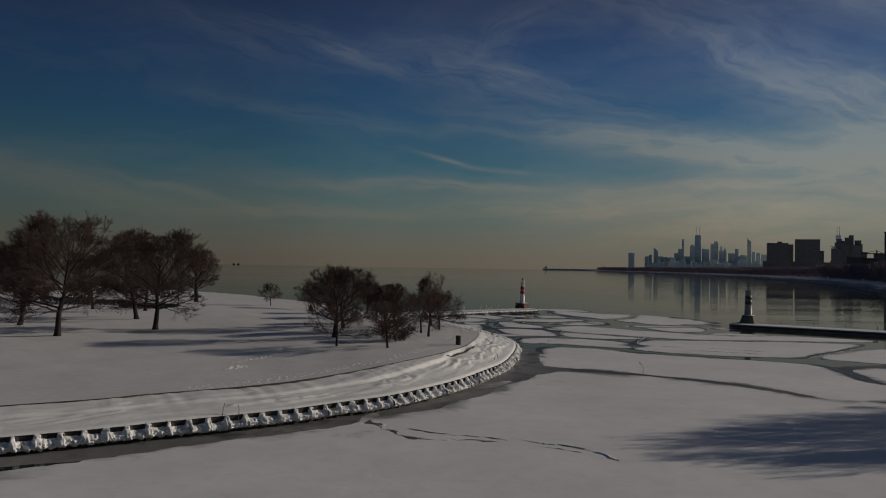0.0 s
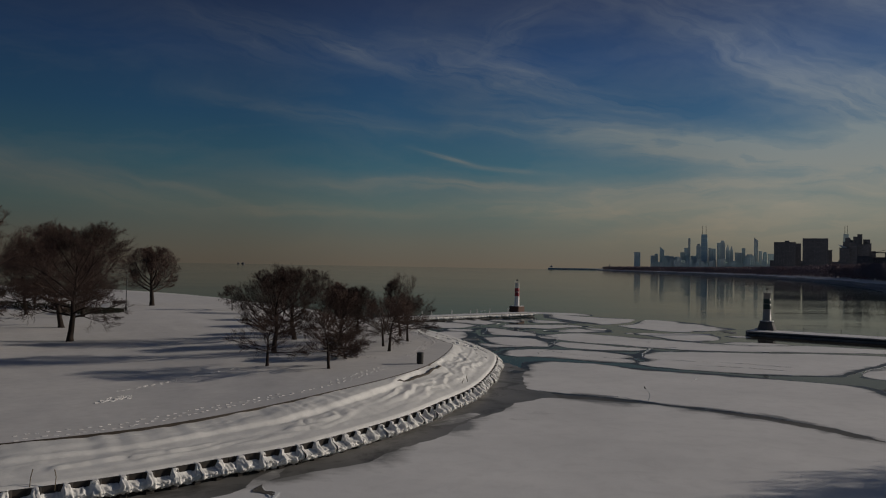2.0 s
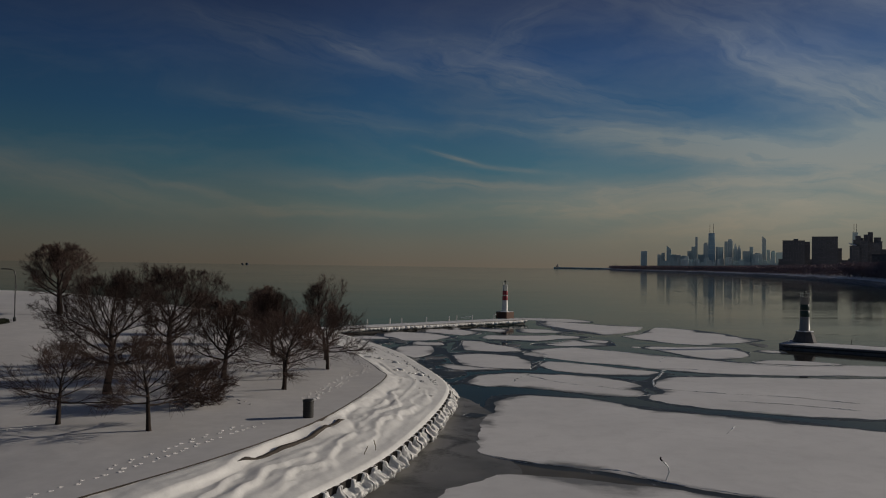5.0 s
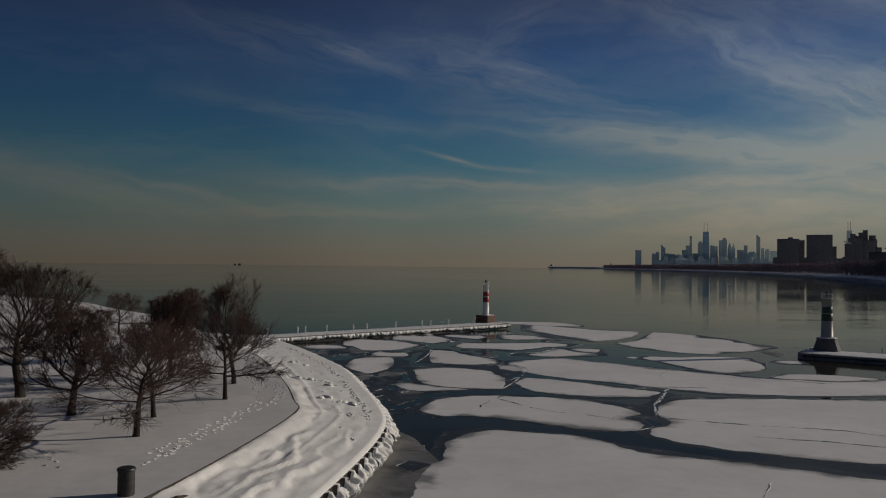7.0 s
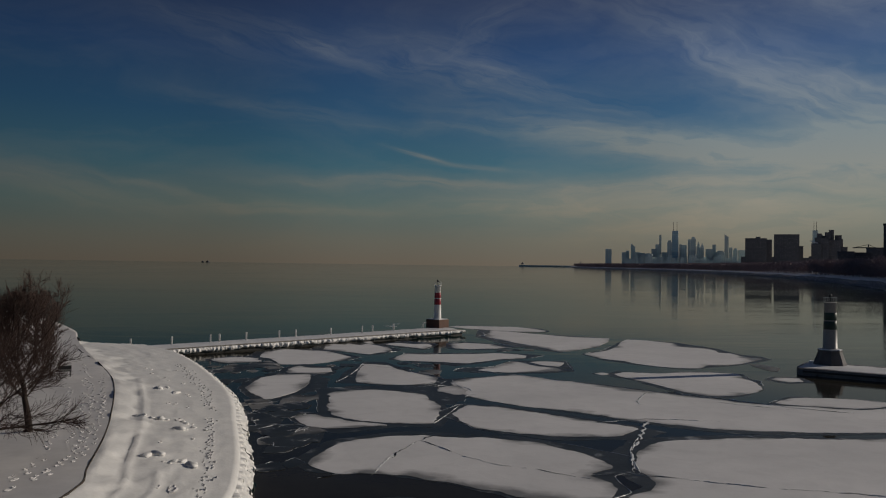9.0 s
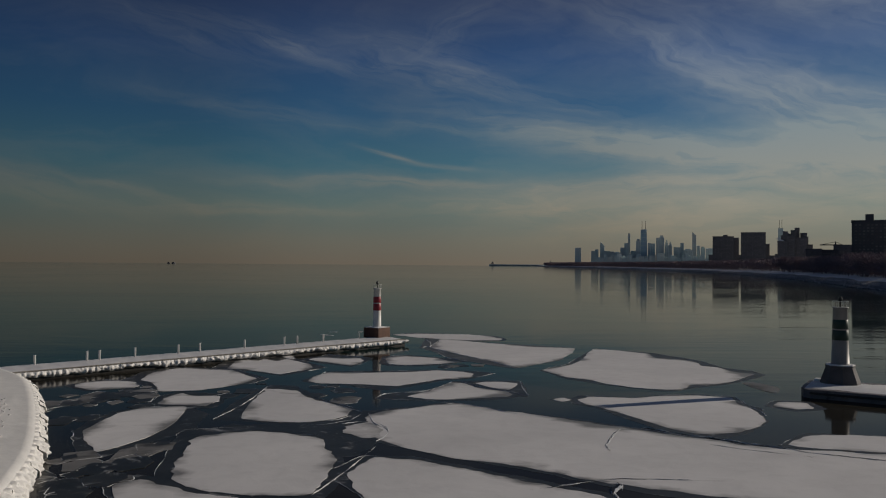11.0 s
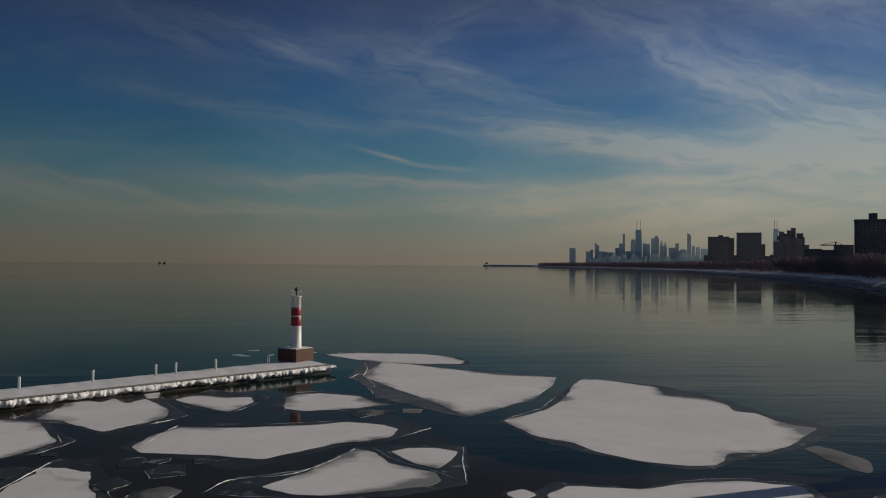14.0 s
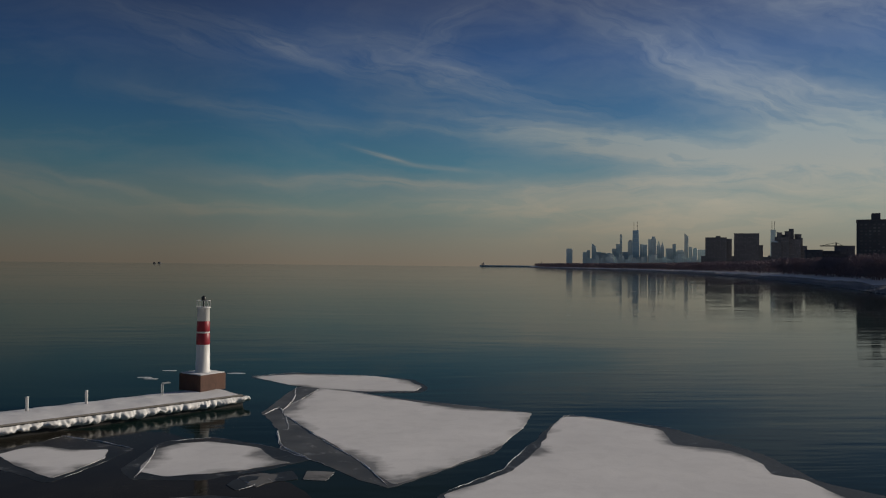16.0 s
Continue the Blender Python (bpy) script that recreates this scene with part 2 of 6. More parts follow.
SKIN_ICE = material("new_ice", (0.021, 0.0190, 0.0145), (0.036, 0.0335, 0.0265), 0.16, 0.075, bump=0.12, bump_dist=0.01, fine_scale=7, spec=0.016, stops=(0.42, 0.72), rough_var=0.08)
RIDGE_ICE = material("ridge_ice", (0.62, 0.64, 0.66), (0.85, 0.85, 0.84), 2.0, 0.4, bump=0.5, bump_dist=0.03)
STEEL = material("sheet_steel", (0.012, 0.010, 0.009), (0.032, 0.026, 0.022), 1.3, 0.7, 0.2, 0.4, 0.01, stain=(0.045, 0.026, 0.016), vary=0.2)
CONCRETE = material("concrete", (0.16, 0.145, 0.125), (0.30, 0.28, 0.25), 0.7, 0.85, bump=0.5, bump_dist=0.01, stain=(0.08, 0.07, 0.06))
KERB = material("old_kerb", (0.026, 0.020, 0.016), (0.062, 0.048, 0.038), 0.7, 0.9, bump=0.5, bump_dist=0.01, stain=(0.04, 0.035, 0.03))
DARK_CONCRETE = material("wet_concrete", (0.12, 0.108, 0.113), (0.21, 0.192, 0.196), 0.5, 0.6, bump=0.5, bump_dist=0.02, stain=(0.03, 0.028, 0.03))
# near-black pier sides: the shade below the ice fringe, put into the colour
SHADOW_STONE = material("shadow_stone", (0.010, 0.009, 0.008), (0.028, 0.024, 0.020), 0.6, 0.5, bump=0.5, bump_dist=0.02)
WHITE_PAINT = material("white_paint", (0.70, 0.68, 0.64), (0.82, 0.80, 0.76), 0.8, 0.45, bump=0.15, bump_dist=0.004, stain=(0.40, 0.30, 0.22), stain_at=(0.66, 0.78), stretch=(1, 1, 0.4))
# stained white paint, darkened to carry the shaded side of the green light
SHADED_PAINT = material("shaded_weathered_paint", (0.22, 0.21, 0.205), (0.30, 0.29, 0.28), 0.8, 0.5, bump=0.15, bump_dist=0.004, stain=(0.24, 0.20, 0.17), stain_at=(0.60, 0.76), stretch=(1, 1, 0.4))
RED_PAINT = material("red_paint", (0.22, 0.012, 0.024), (0.34, 0.022, 0.036), 0.9, 0.45, bump=0.15, bump_dist=0.004)
GREEN_PAINT = material("green_paint", (0.006, 0.022, 0.016), (0.011, 0.036, 0.025), 0.9, 0.45, bump=0.15, bump_dist=0.004)
RUST_STEEL = material("rust_steel", (0.065, 0.030, 0.020), (0.13, 0.062, 0.040), 0.9, 0.75, 0.1, 0.4, 0.01, stain=(0.06, 0.03, 0.02), stretch=(1, 1, 0.5))
GREY_PLINTH = material("grey_plinth", (0.060, 0.056, 0.058), (0.12, 0.112, 0.114), 0.8, 0.8, bump=0.4, bump_dist=0.01)
GALV = material("galvanised", (0.42, 0.42, 0.42), (0.60, 0.60, 0.58), 1.5, 0.4, 0.4, 0.1, 0.003)
BLACK = material("black_metal", (0.012, 0.012, 0.013), (0.03, 0.03, 0.03), 2.0, 0.5, bump=0.1, bump_dist=0.003)
BIN_STEEL = material("bin_steel", (0.018, 0.018, 0.018), (0.045, 0.042, 0.040), 1.6, 0.6, 0.2, 0.3, 0.004, stain=(0.08, 0.05, 0.035), stain_at=(0.6, 0.75))
BARK = material("bark", (0.020, 0.015, 0.013), (0.050, 0.037, 0.031), 2.2, 0.9, bump=0.7, bump_dist=0.03, stretch=(1, 1, 0.25), spec=0.2)
TWIG = material("twig_bark", (0.050, 0.034, 0.030), (0.098, 0.066, 0.057), 1.5, 0.9, bump=0.0, spec=0.15, vary=0.2)
# twigs of the far woods, lifted to mauve to paint in the haze
HAZED_TWIG = material("hazed_twig", (0.20, 0.152, 0.168), (0.28, 0.218, 0.235), 0.05, 0.9, bump=0.0, spec=0.1)
EVERGREEN = material("hedge_leaf", (0.012, 0.016, 0.010), (0.032, 0.036, 0.022), 1.2, 0.8, bump=0.3, bump_dist=0.02, spec=0.2)
REED = material("dry_grass", (0.12, 0.085, 0.05), (0.24, 0.18, 0.11), 2.0, 0.9, bump=0.0)
ROCK = material("riprap", (0.06, 0.06, 0.072), (0.17, 0.17, 0.195), 0.5, 0.85, bump=0.5, bump_dist=0.1, stain=(0.7, 0.7, 0.73), stain_at=(0.52, 0.62))
FAR_BRICK = material("far_brick", (0.098, 0.096, 0.108), (0.132, 0.130, 0.144), 0.02, 0.85, bump=0.0, vary=0.2)
FAR_WINDOW = material("far_window", (0.13, 0.12, 0.13), (0.19, 0.176, 0.188), 0.05, 0.15, bump=0.0, vary=0.3)
# skyline colours with the haze of distance painted in: pale and blue-green
HAZED_STONE = material("hazed_stone", (0.58, 0.63, 0.60), (0.70, 0.75, 0.71), 0.01, 0.7, bump=0.0, vary=0.15)
HAZED_GLASS = material("hazed_glass", (0.48, 0.59, 0.58), (0.60, 0.70, 0.68), 0.01, 0.35, bump=0.0, vary=0.15)
HAZED_BAND = material("hazed_band", (0.48, 0.57, 0.57), (0.58, 0.66, 0.65), 0.01, 0.4, bump=0.0)
HAZED_BLUE = material("hazed_blue", (0.30, 0.44, 0.52), (0.38, 0.52, 0.60), 0.01, 0.4, bump=0.0)


def water_material():
    """Almost calm water: low swells lying across the wind, with glassy and ruffled lanes."""
    m = bpy.data.materials.new("lake_water")
    m.use_nodes = True
    k = Nodes(m.node_tree)
    tx = k.add("ShaderNodeTexCoord")

    def laid(sx, sy):
        mp = k.add("ShaderNodeMapping")
        mp.inputs["Rotation"].default_value = (0, 0, radians(20))
        mp.inputs["Scale"].default_value = (sx, sy, 1.0)
        k.link(tx.outputs["Object"], mp.inputs[0])
        return mp.outputs[0]

    lanes = k.noise(laid(0.006, 0.018), 1.0, 5, 0.65, 0.8)
    calm = k.ramp(lanes, [(0.42, 0.24), (0.64, 1.0)])
    w1, w2, w3 = k.noise(laid(0.40, 1.2), 1.0, 3, 0.55), k.noise(laid(0.035, 0.22), 1.0, 5, 0.62, 0.8), k.noise(laid(0.006, 0.05), 1.0, 3, 0.5)
    w4 = k.noise(laid(0.07, 0.55), 1.0, 3, 0.5)
    h = k.math("ADD", k.math("ADD", k.math("MULTIPLY", w1, 0.014), k.math("MULTIPLY", w4, 0.030)), k.math("ADD", k.math("MULTIPLY", w2, 0.11), k.math("MULTIPLY", w3, 0.11)))
    h = k.math("MULTIPLY", h, calm)
    bp = k.add("ShaderNodeBump")
    bp.inputs["Strength"].default_value, bp.inputs["Distance"].default_value = 1.0, 0.40
    k.link(h, bp.inputs["Height"])
    b = k.add("ShaderNodeBsdfPrincipled")
    col = k.mix(k.noise(laid(0.003, 0.008), 1.0, 3, 0.5), (0.009, 0.018, 0.016), (0.011, 0.025, 0.022))
    k.link(col, b.inputs["Base Color"])
    k.link(k.math("ADD", 0.03, k.math("MULTIPLY", calm, 0.045)), b.inputs["Roughness"])
    b.inputs["IOR"].default_value = 1.07
    k.link(bp.outputs[0], b.inputs["Normal"])
    out = k.add("ShaderNodeOutputMaterial")
    k.link(b.outputs[0], out.inputs[0])
    return m


WATER = water_material()

# ---------------------------------------------------------------- mesh helpers


def mesh_from(name, verts, faces, mat, smooth=False):
    me = bpy.data.meshes.new(name)
    me.from_pydata([tuple(v) for v in verts], [], faces)
    if mat:
        me.materials.append(mat)
    if smooth:
        me.polygons.foreach_set("use_smooth", [True] * len(me.polygons))
    me.update()
    return me


def part(name, data, mat=None, parent=None, label="", at=None, smooth=False):
    """Links a bmesh or a mesh as one mesh object under a thing or part."""
    if isinstance(data, bmesh.types.BMesh):
        me = bpy.data.meshes.new(name)
        data.normal_update()
        data.to_mesh(me)
        data.free()
        me.materials.append(mat)
        if smooth:
            me.polygons.foreach_set("use_smooth", [True] * len(me.polygons))
    else:
        me = data
    ob = new(name, me)
    if parent:
        ob.parent = parent
    if at is not None:
        ob.matrix_basis = at
    if label:
        ob["label"] = label
    return ob


def thing(name, label, category, group="", kind="", at=None):
    ob = new(name)
    ob.empty_display_size = 0.2
    if at is not None:
        ob.matrix_basis = at
    return tagged(ob, label, category, group, kind)


def box(sx, sy, sz, x=0, y=0, z=0, bevel=0.0, turn=0.0):
    """A box that stands on z, bevelled."""
    bm = bmesh.new()
    bmesh.ops.create_cube(bm, size=1)
    bmesh.ops.scale(bm, vec=(sx, sy, sz), verts=bm.verts)
    if bevel:
        bmesh.ops.bevel(bm, geom=bm.edges[:], offset=bevel, segments=2, affect="EDGES", profile=0.5)
    if turn:
        bmesh.ops.rotate(bm, cent=(0, 0, 0), matrix=Matrix.Rotation(radians(turn), 3, "Z"), verts=bm.verts)
    bmesh.ops.translate(bm, vec=(x, y, z + sz / 2), verts=bm.verts)
    return bm


def lathe(profile, sides=24, x=0, y=0, phase=0.0, caps=True):
    """A solid of revolution from (radius, z) pairs, bottom to top."""
    bm = bmesh.new()
    rings = []
    for r, z in profile:
        rings.append([bm.verts.new((x + r * math.cos(2 * math.pi * (i + phase) / sides), y + r * math.sin(2 * math.pi * (i + phase) / sides), z)) for i in range(sides)])
    for a, b in zip(rings, rings[1:]):
        for i in range(sides):
            j = (i + 1) % sides
            bm.faces.new((a[i], a[j], b[j], b[i]))
    if caps:
        bm.faces.new(list(reversed(rings[0])))
        bm.faces.new(rings[-1])
    return bm


def rod(points, r, sides=8):
    """A round bar through points."""
    bm = bmesh.new()
    rings = []
    pts = [Vector(p) for p in points]
    for i, p in enumerate(pts):
        d = (pts[min(i + 1, len(pts) - 1)] - pts[max(i - 1, 0)]).normalized()
        a = d.orthogonal().normalized()
        b = d.cross(a)
        rings.append([bm.verts.new(p + r * (a * math.cos(2 * math.pi * k / sides) + b * math.sin(2 * math.pi * k / sides))) for k in range(sides)])
    for q, w in zip(rings, rings[1:]):
        for k in range(sides):
            bm.faces.new((q[k], q[(k + 1) % sides], w[(k + 1) % sides], w[k]))
    bm.faces.new(list(reversed(rings[0])))
    bm.faces.new(rings[-1])
    return bm


def spline(points, step):
    """Even samples along a smooth curve through the points (any dimension), with their running length."""
    p = np.array(points, float)
    p = np.vstack([2 * p[0] - p[1], p, 2 * p[-1] - p[-2]])
    out = []
    for i in range(1, len(p) - 2):
        t = np.linspace(0, 1, 60, endpoint=False)[:, None]
        a, b, c, d = p[i - 1], p[i], p[i + 1], p[i + 2]
        out.append(0.5 * (2 * b + (c - a) * t + (2 * a - 5 * b + 4 * c - d) * t ** 2 + (3 * b - a - 3 * c + d) * t ** 3))
    out = np.vstack(out + [p[-2:-1]])
    s = np.concatenate([[0], np.cumsum(np.linalg.norm(np.diff(out[:, :2], axis=0), axis=1))])
    n = int(s[-1] / step)
    q = np.linspace(0, s[-1], n + 1)
    return np.stack([np.interp(q, s, out[:, k]) for k in range(p.shape[1])], 1), q


def fbm(x, y, z=0.0, octaves=4):
    return noise.fractal((x, y, z), 1.0, 2.0, octaves, noise_basis="PERLIN_ORIGINAL")


def smooth01(a, b, x):
    t = min(1, max(0, (x - a) / (b - a)))
    return t * t * (3 - 2 * t)


def grid_mesh(name, rows, mat, smooth=True):
    """A sheet from rows of points."""
    n = len(rows[0])
    faces = [(i * n + j, i * n + j + 1, (i + 1) * n + j + 1, (i + 1) * n + j) for i in range(len(rows) - 1) for j in range(n - 1)]
    return mesh_from(name, [p for r in rows for p in r], faces, mat, smooth)


# ---------------------------------------------------------------- water and land
water = part("water", mesh_from("water", [(-6000, -300, 0), (6000, -300, 0), (6000, 6000, 0), (-6000, 6000, 0)], [(0, 1, 2, 3)], WATER))
tagged(water, "calm dark teal lake water reflecting the sky", "water", kind="structure")

# the foot of the seawall and, inland of it, the edge of the upper lawn (x, y, height)
WALL_LINE = [(-130, 5), (-60, 26.4), (-23.6, 47.5), (-15.5, 53.1), (-9.0, 57.8), (-5.4, 61.3), (-1.1, 65.8), (3.7, 73.8), (6.7, 81.0), (9.7, 89.6), (12.1, 102.4), (13.1, 112.5),
             (12.4, 119.5), (9.9, 130.3), (6.0, 144.2), (-3.9, 166.6), (-11.2, 176.6)]
EDGE_LINE = [(-132, 13, 1.9), (-62, 33.5, 1.9), (-26.0, 54, 1.9), (-18.9, 59.2, 1.9), (-12.5, 63.6, 1.95), (-9.0, 67, 2.0), (-5, 71.6, 2.2), (-1.2, 76.6, 2.5), (2.5, 83.4, 2.6),
             (5.3, 91.5, 2.6), (7.0, 101.2, 2.6), (7.9, 110.5, 2.6), (7.0, 114.6, 2.6), (4.0, 125, 2.6), (-2.1, 141.3, 2.6), (-11.0, 157.5, 2.6), (-17, 168.5, 2.5)]
LAKE_LINE = [(-420, 260), (-330, 300), (-260, 303), (-220, 300), (-190, 296), (-165, 292), (-140, 286), (-118, 279), (-100, 270), (-85, 258), (-70, 245), (-58, 232), (-50, 220),
             (-40, 207), (-31, 196), (-21, 180), (-17.5, 172)]


def fine_controls(points, n):
    """The same number of samples between every pair of controls, so that lines stay matched."""
    p = np.array(points, float)
    p = np.vstack([2 * p[0] - p[1], p, 2 * p[-1] - p[-2]])
    out = []
    for i in range(1, len(p) - 2):
        t = np.linspace(0, 1, n[i - 1], endpoint=False)[:, None]
        a, b, c, d = p[i - 1], p[i], p[i + 1], p[i + 2]
        out.append(0.5 * (2 * b + (c - a) * t + (2 * a - 5 * b + 4 * c - d) * t ** 2 + (3 * b - a - 3 * c + d) * t ** 3))
    return np.vstack(out + [p[-2:-1]])


COUNTS = [60, 60] + [max(14, int(math.dist(a, b) / 0.22)) for a, b in zip(WALL_LINE[2:], WALL_LINE[3:])]
wall_pts, edge_pts, lake_pts = fine_controls(WALL_LINE, COUNTS), fine_controls(EDGE_LINE, COUNTS), fine_controls(LAKE_LINE, COUNTS)
WALL_TOP = 1.15

rows = []
run, last, lip = 0.0, wall_pts[0], []
for w, e in zip(wall_pts, edge_pts):
    row = []
    run, last = run + math.dist(w, last), w
    width = math.hypot(e[0] - w[0], e[1] - w[1])
    for j in range(41):
        f = j / 40
        x, y = w[0] + (e[0] - w[0]) * f, w[1] + (e[1] - w[1]) * f
        d = f * width
        top = e[2] - 0.20 + 0.07 * smooth01(62, 50, y) + 0.10 * fbm(run * 0.09, 6.0, 2.0, 4) + 0.05 * fbm(run * 0.7, 8.0, 2.0, 3)
        calm = 0.45 + 0.55 * smooth01(50, 68, y)
        wide = 0.045 + smooth01(80, 90, y) * (0.13 + 0.34 * max(-0.3, fbm(run * 0.16, 7.0, 3.0, 3)))
        step_at = 0.55 + 0.12 * smooth01(68, 80, y) + 0.30 * smooth01(79, 89, y) + 0.03 * fbm(run * 0.05, 1.0, 9.0, 3)
        step_at = min(step_at, 0.985 - wide)
        share = 0.26
        step_at += 0.015 * fbm(run * 0.21, 3.0, 1.0, 3)
        z = WALL_TOP + 0.02 + (top - WALL_TOP) * ((1 - share) * smooth01(-0.35, 1.0, f) / 0.86 * (1 - 0.163 * (1 - f)) + share * min(1.0, max(0.0, (f - step_at) / wide)) ** 0.8)
        # long low drifts along the shore, a few wind scoops, and a lip of snow along the step
        near = smooth01(120, 96, y)
        z += calm * (0.04 + 0.05 * near) * fbm(run * 0.07, d * 0.55, 2.0, 4) * smooth01(0.03, 0.2, f)
        scoop = max(0.0, fbm(run * 0.22 + d * 0.15, d * 0.8 - run * 0.05, 5.0, 4) - 0.12)
        z -= (0.04 + 0.06 * near) * scoop * smooth01(0.25, 0.5, f) * (1 - smooth01(0.8, 0.95, f))
        z += 0.05 * max(0.0, fbm(run * 0.5, d * 0.9, 7.0, 4)) * smooth01(0.03, 0.15, f)
        # sharp wind ridges lying slantwise over the slope
        phase = d * 0.95 - run * 0.075 + 1.5 * fbm(run * 0.10, d * 0.30, 3.0, 3) + 0.25 * fbm(run * 0.6, d * 1.3, 6.0, 3)
        phase -= math.floor(phase)
        carved = max(0.0, fbm(run * 0.09, d * 0.35, 4.0, 3) + 0.24 * near - 0.02)
        z += 0.36 * calm * min(phase / 0.13, (1 - phase) / 0.87) * min(0.5, carved) * (0.12 + near) * smooth01(0.10, 0.3, f) * (1 - smooth01(step_at - 0.08, step_at + 0.02, f))
        z += 0.03 * math.exp(-((f - step_at - wide) / 0.03) ** 2) * (0.4 + 0.9 * fbm(run * 0.13, 2.0, 4.0, 3))
        z += 0.06 * math.exp(-((f - 0.56 - 0.04 * fbm(run * 0.08, 4.0, 4.0, 2)) / 0.022) ** 2) * smooth01(92, 102, y) * smooth01(124, 112, y) * smooth01(-0.3, 0.1, fbm(run * 0.12, 1.0, 1.0, 2))
        z += (0.02 + 0.05 * smooth01(112, 98, y)) * fbm(run * 0.45, d * 0.9, 9.0, 4) * smooth01(84, 94, y) * smooth01(0.45, 0.8, f)
        z += 0.10 * math.exp(-((f - 0.76 - 0.03 * fbm(run * 0.08, 4.0, 4.0, 2)) / 0.016) ** 2) * smooth01(108, 116, y) * smooth01(146, 138, y)
        if f > 0.95:
            z = min(z, e[2] - 0.04)
        if j == 0:      # the snow lies out over the hollows of the piles
            k = 0.04 / width
            x, y, z = w[0] - (e[0] - w[0]) * k, w[1] - (e[1] - w[1]) * k, WALL_TOP - 0.01
        row.append((x, y, z))
    if 82.4 < row[33][1] < 94:
        lip.append((row[33], row[35]))
    rows.append(row)
APRON = rows
apron = part("snow_apron", grid_mesh("snow_apron", rows, SNOW_CRUST))
tagged(apron, "wind-carved snow drifts over the stepped shore revetment", "snow bank", kind="structure")

# a lower step of the revetment that the wind has swept bare in places
rows = []
for i, (p, q) in enumerate(lip):
    k = math.sin(math.pi * (i + 0.5) / len(lip)) ** 0.4 * (0.75 + 0.5 * fbm(i * 0.08, 5.0, 2.0, 3))
    d = Vector((q[0] - p[0], q[1] - p[1])).normalized()
    rows.append([(p[0] + d.x * o, p[1] + d.y * o, p[2] + h) for o, h in ((-0.10, -0.30), (-0.06, -0.12 + 0.36 * k), (0.08, -0.10 + 0.36 * k), (0.30, -0.25))])
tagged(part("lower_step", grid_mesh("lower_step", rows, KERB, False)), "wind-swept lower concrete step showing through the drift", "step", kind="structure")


def lawn_height(x, y, f, ez):
    z = ez + 0.5 * smooth01(0.03, 0.30, f) * smooth01(-20, -50, x) + 0.06 * fbm(x * 0.25, y * 0.25, 1.0, 4) * smooth01(0, 0.05, f) + 0.22 * fbm(x * 0.03, y * 0.03, 6.0, 2) * smooth01(0.02, 0.2, f)
    return z + (2.55 - z) * smooth01(0.8, 1.0, f)


rows = []
for e, l in list(zip(edge_pts, lake_pts))[::2]:
    row = []
    for j in range(90):
        f = (j / 80) ** 1.7 if j <= 80 else 1.0
        x, y = e[0] + (l[0] - e[0]) * f, e[1] + (l[1] - e[1]) * f
        z = lawn_height(x, y, f, e[2])
        if j > 80:       # the bank down to the lake
            k = (j - 80) / 9
            d = Vector((l[0] - e[0], l[1] - e[1])).normalized()
            x, y, z = x + d.x * 6 * k, y + d.y * 6 * k, z - 3.0 * k ** 1.5 + 0.25 * fbm(x * 0.4, y * 0.4, k * 3, 3)
        row.append((x, y, z))
    rows.append(row)
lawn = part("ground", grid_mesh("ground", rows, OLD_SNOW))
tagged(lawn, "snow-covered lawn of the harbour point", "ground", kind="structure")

# the concrete kerb along the edge of the lawn
rows = []
for i, e in enumerate(edge_pts):
    a, b = edge_pts[max(i - 1, 0)], edge_pts[min(i + 1, len(edge_pts) - 1)]
    d = Vector((b[0] - a[0], b[1] - a[1])).normalized()
    out = Vector((d.y, -d.x))
    snow = 0.14 + 0.10 * smooth01(88, 100, e[1]) + 0.08 * smooth01(110, 118, e[1]) + 0.14 * fbm(e[0] * 0.3, e[1] * 0.3, 3.0, 4)
    rows.append([(e[0] + out.x * o, e[1] + out.y * o, e[2] + h) for o, h in ((-0.04, -0.02), (0.02, 0.012), (0.05, -0.01), (0.06, -0.30 + snow), (0.10, -0.8))])
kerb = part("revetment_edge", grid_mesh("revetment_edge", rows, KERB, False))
tagged(kerb, "weathered concrete step edge showing through the snow", "retaining wall", kind="structure")

# the far bank on the open side of the harbour, running on to the lake shore of the city
SHORE = [(44, -250), (45, 0), (46, 60), (56, 74), (118, 118), (170, 200), (225, 330), (278, 501), (308, 575), (341, 668), (400, 836), (527, 1297), (662, 2151), (705, 3157), (760, 3900), (900, 4700)]
shore_pts, _ = spline(SHORE, 9.0)
rows = []
for i, s in enumerate(shore_pts):
    a, b = shore_pts[max(i - 1, 0)], shore_pts[min(i + 1, len(shore_pts) - 1)]
    d = Vector((b[0] - a[0], b[1] - a[1])).normalized()
    out = Vector((d.y, -d.x))
    far = smooth01(200, 900, s[1])
    rows.append([(s[0] + out.x * min(o, 26) + max(0, o - 26), s[1] + out.y * min(o, 26), h + (0.5 * fbm(s[0] * 0.05, s[1] * 0.05, o, 3) if o > 5 else 0)) for o, h in ((-3, -1.2), (0, -0.2), (5, 1.0), (14, 2.3 + 0.6 * far), (26, 3.4 + 1.4 * far), (160, 4 + 3 * far), (2600, 3 + 3 * far))])
bank = part("shore_ground", grid_mesh("shore_ground", rows, SNOW))
rows = []
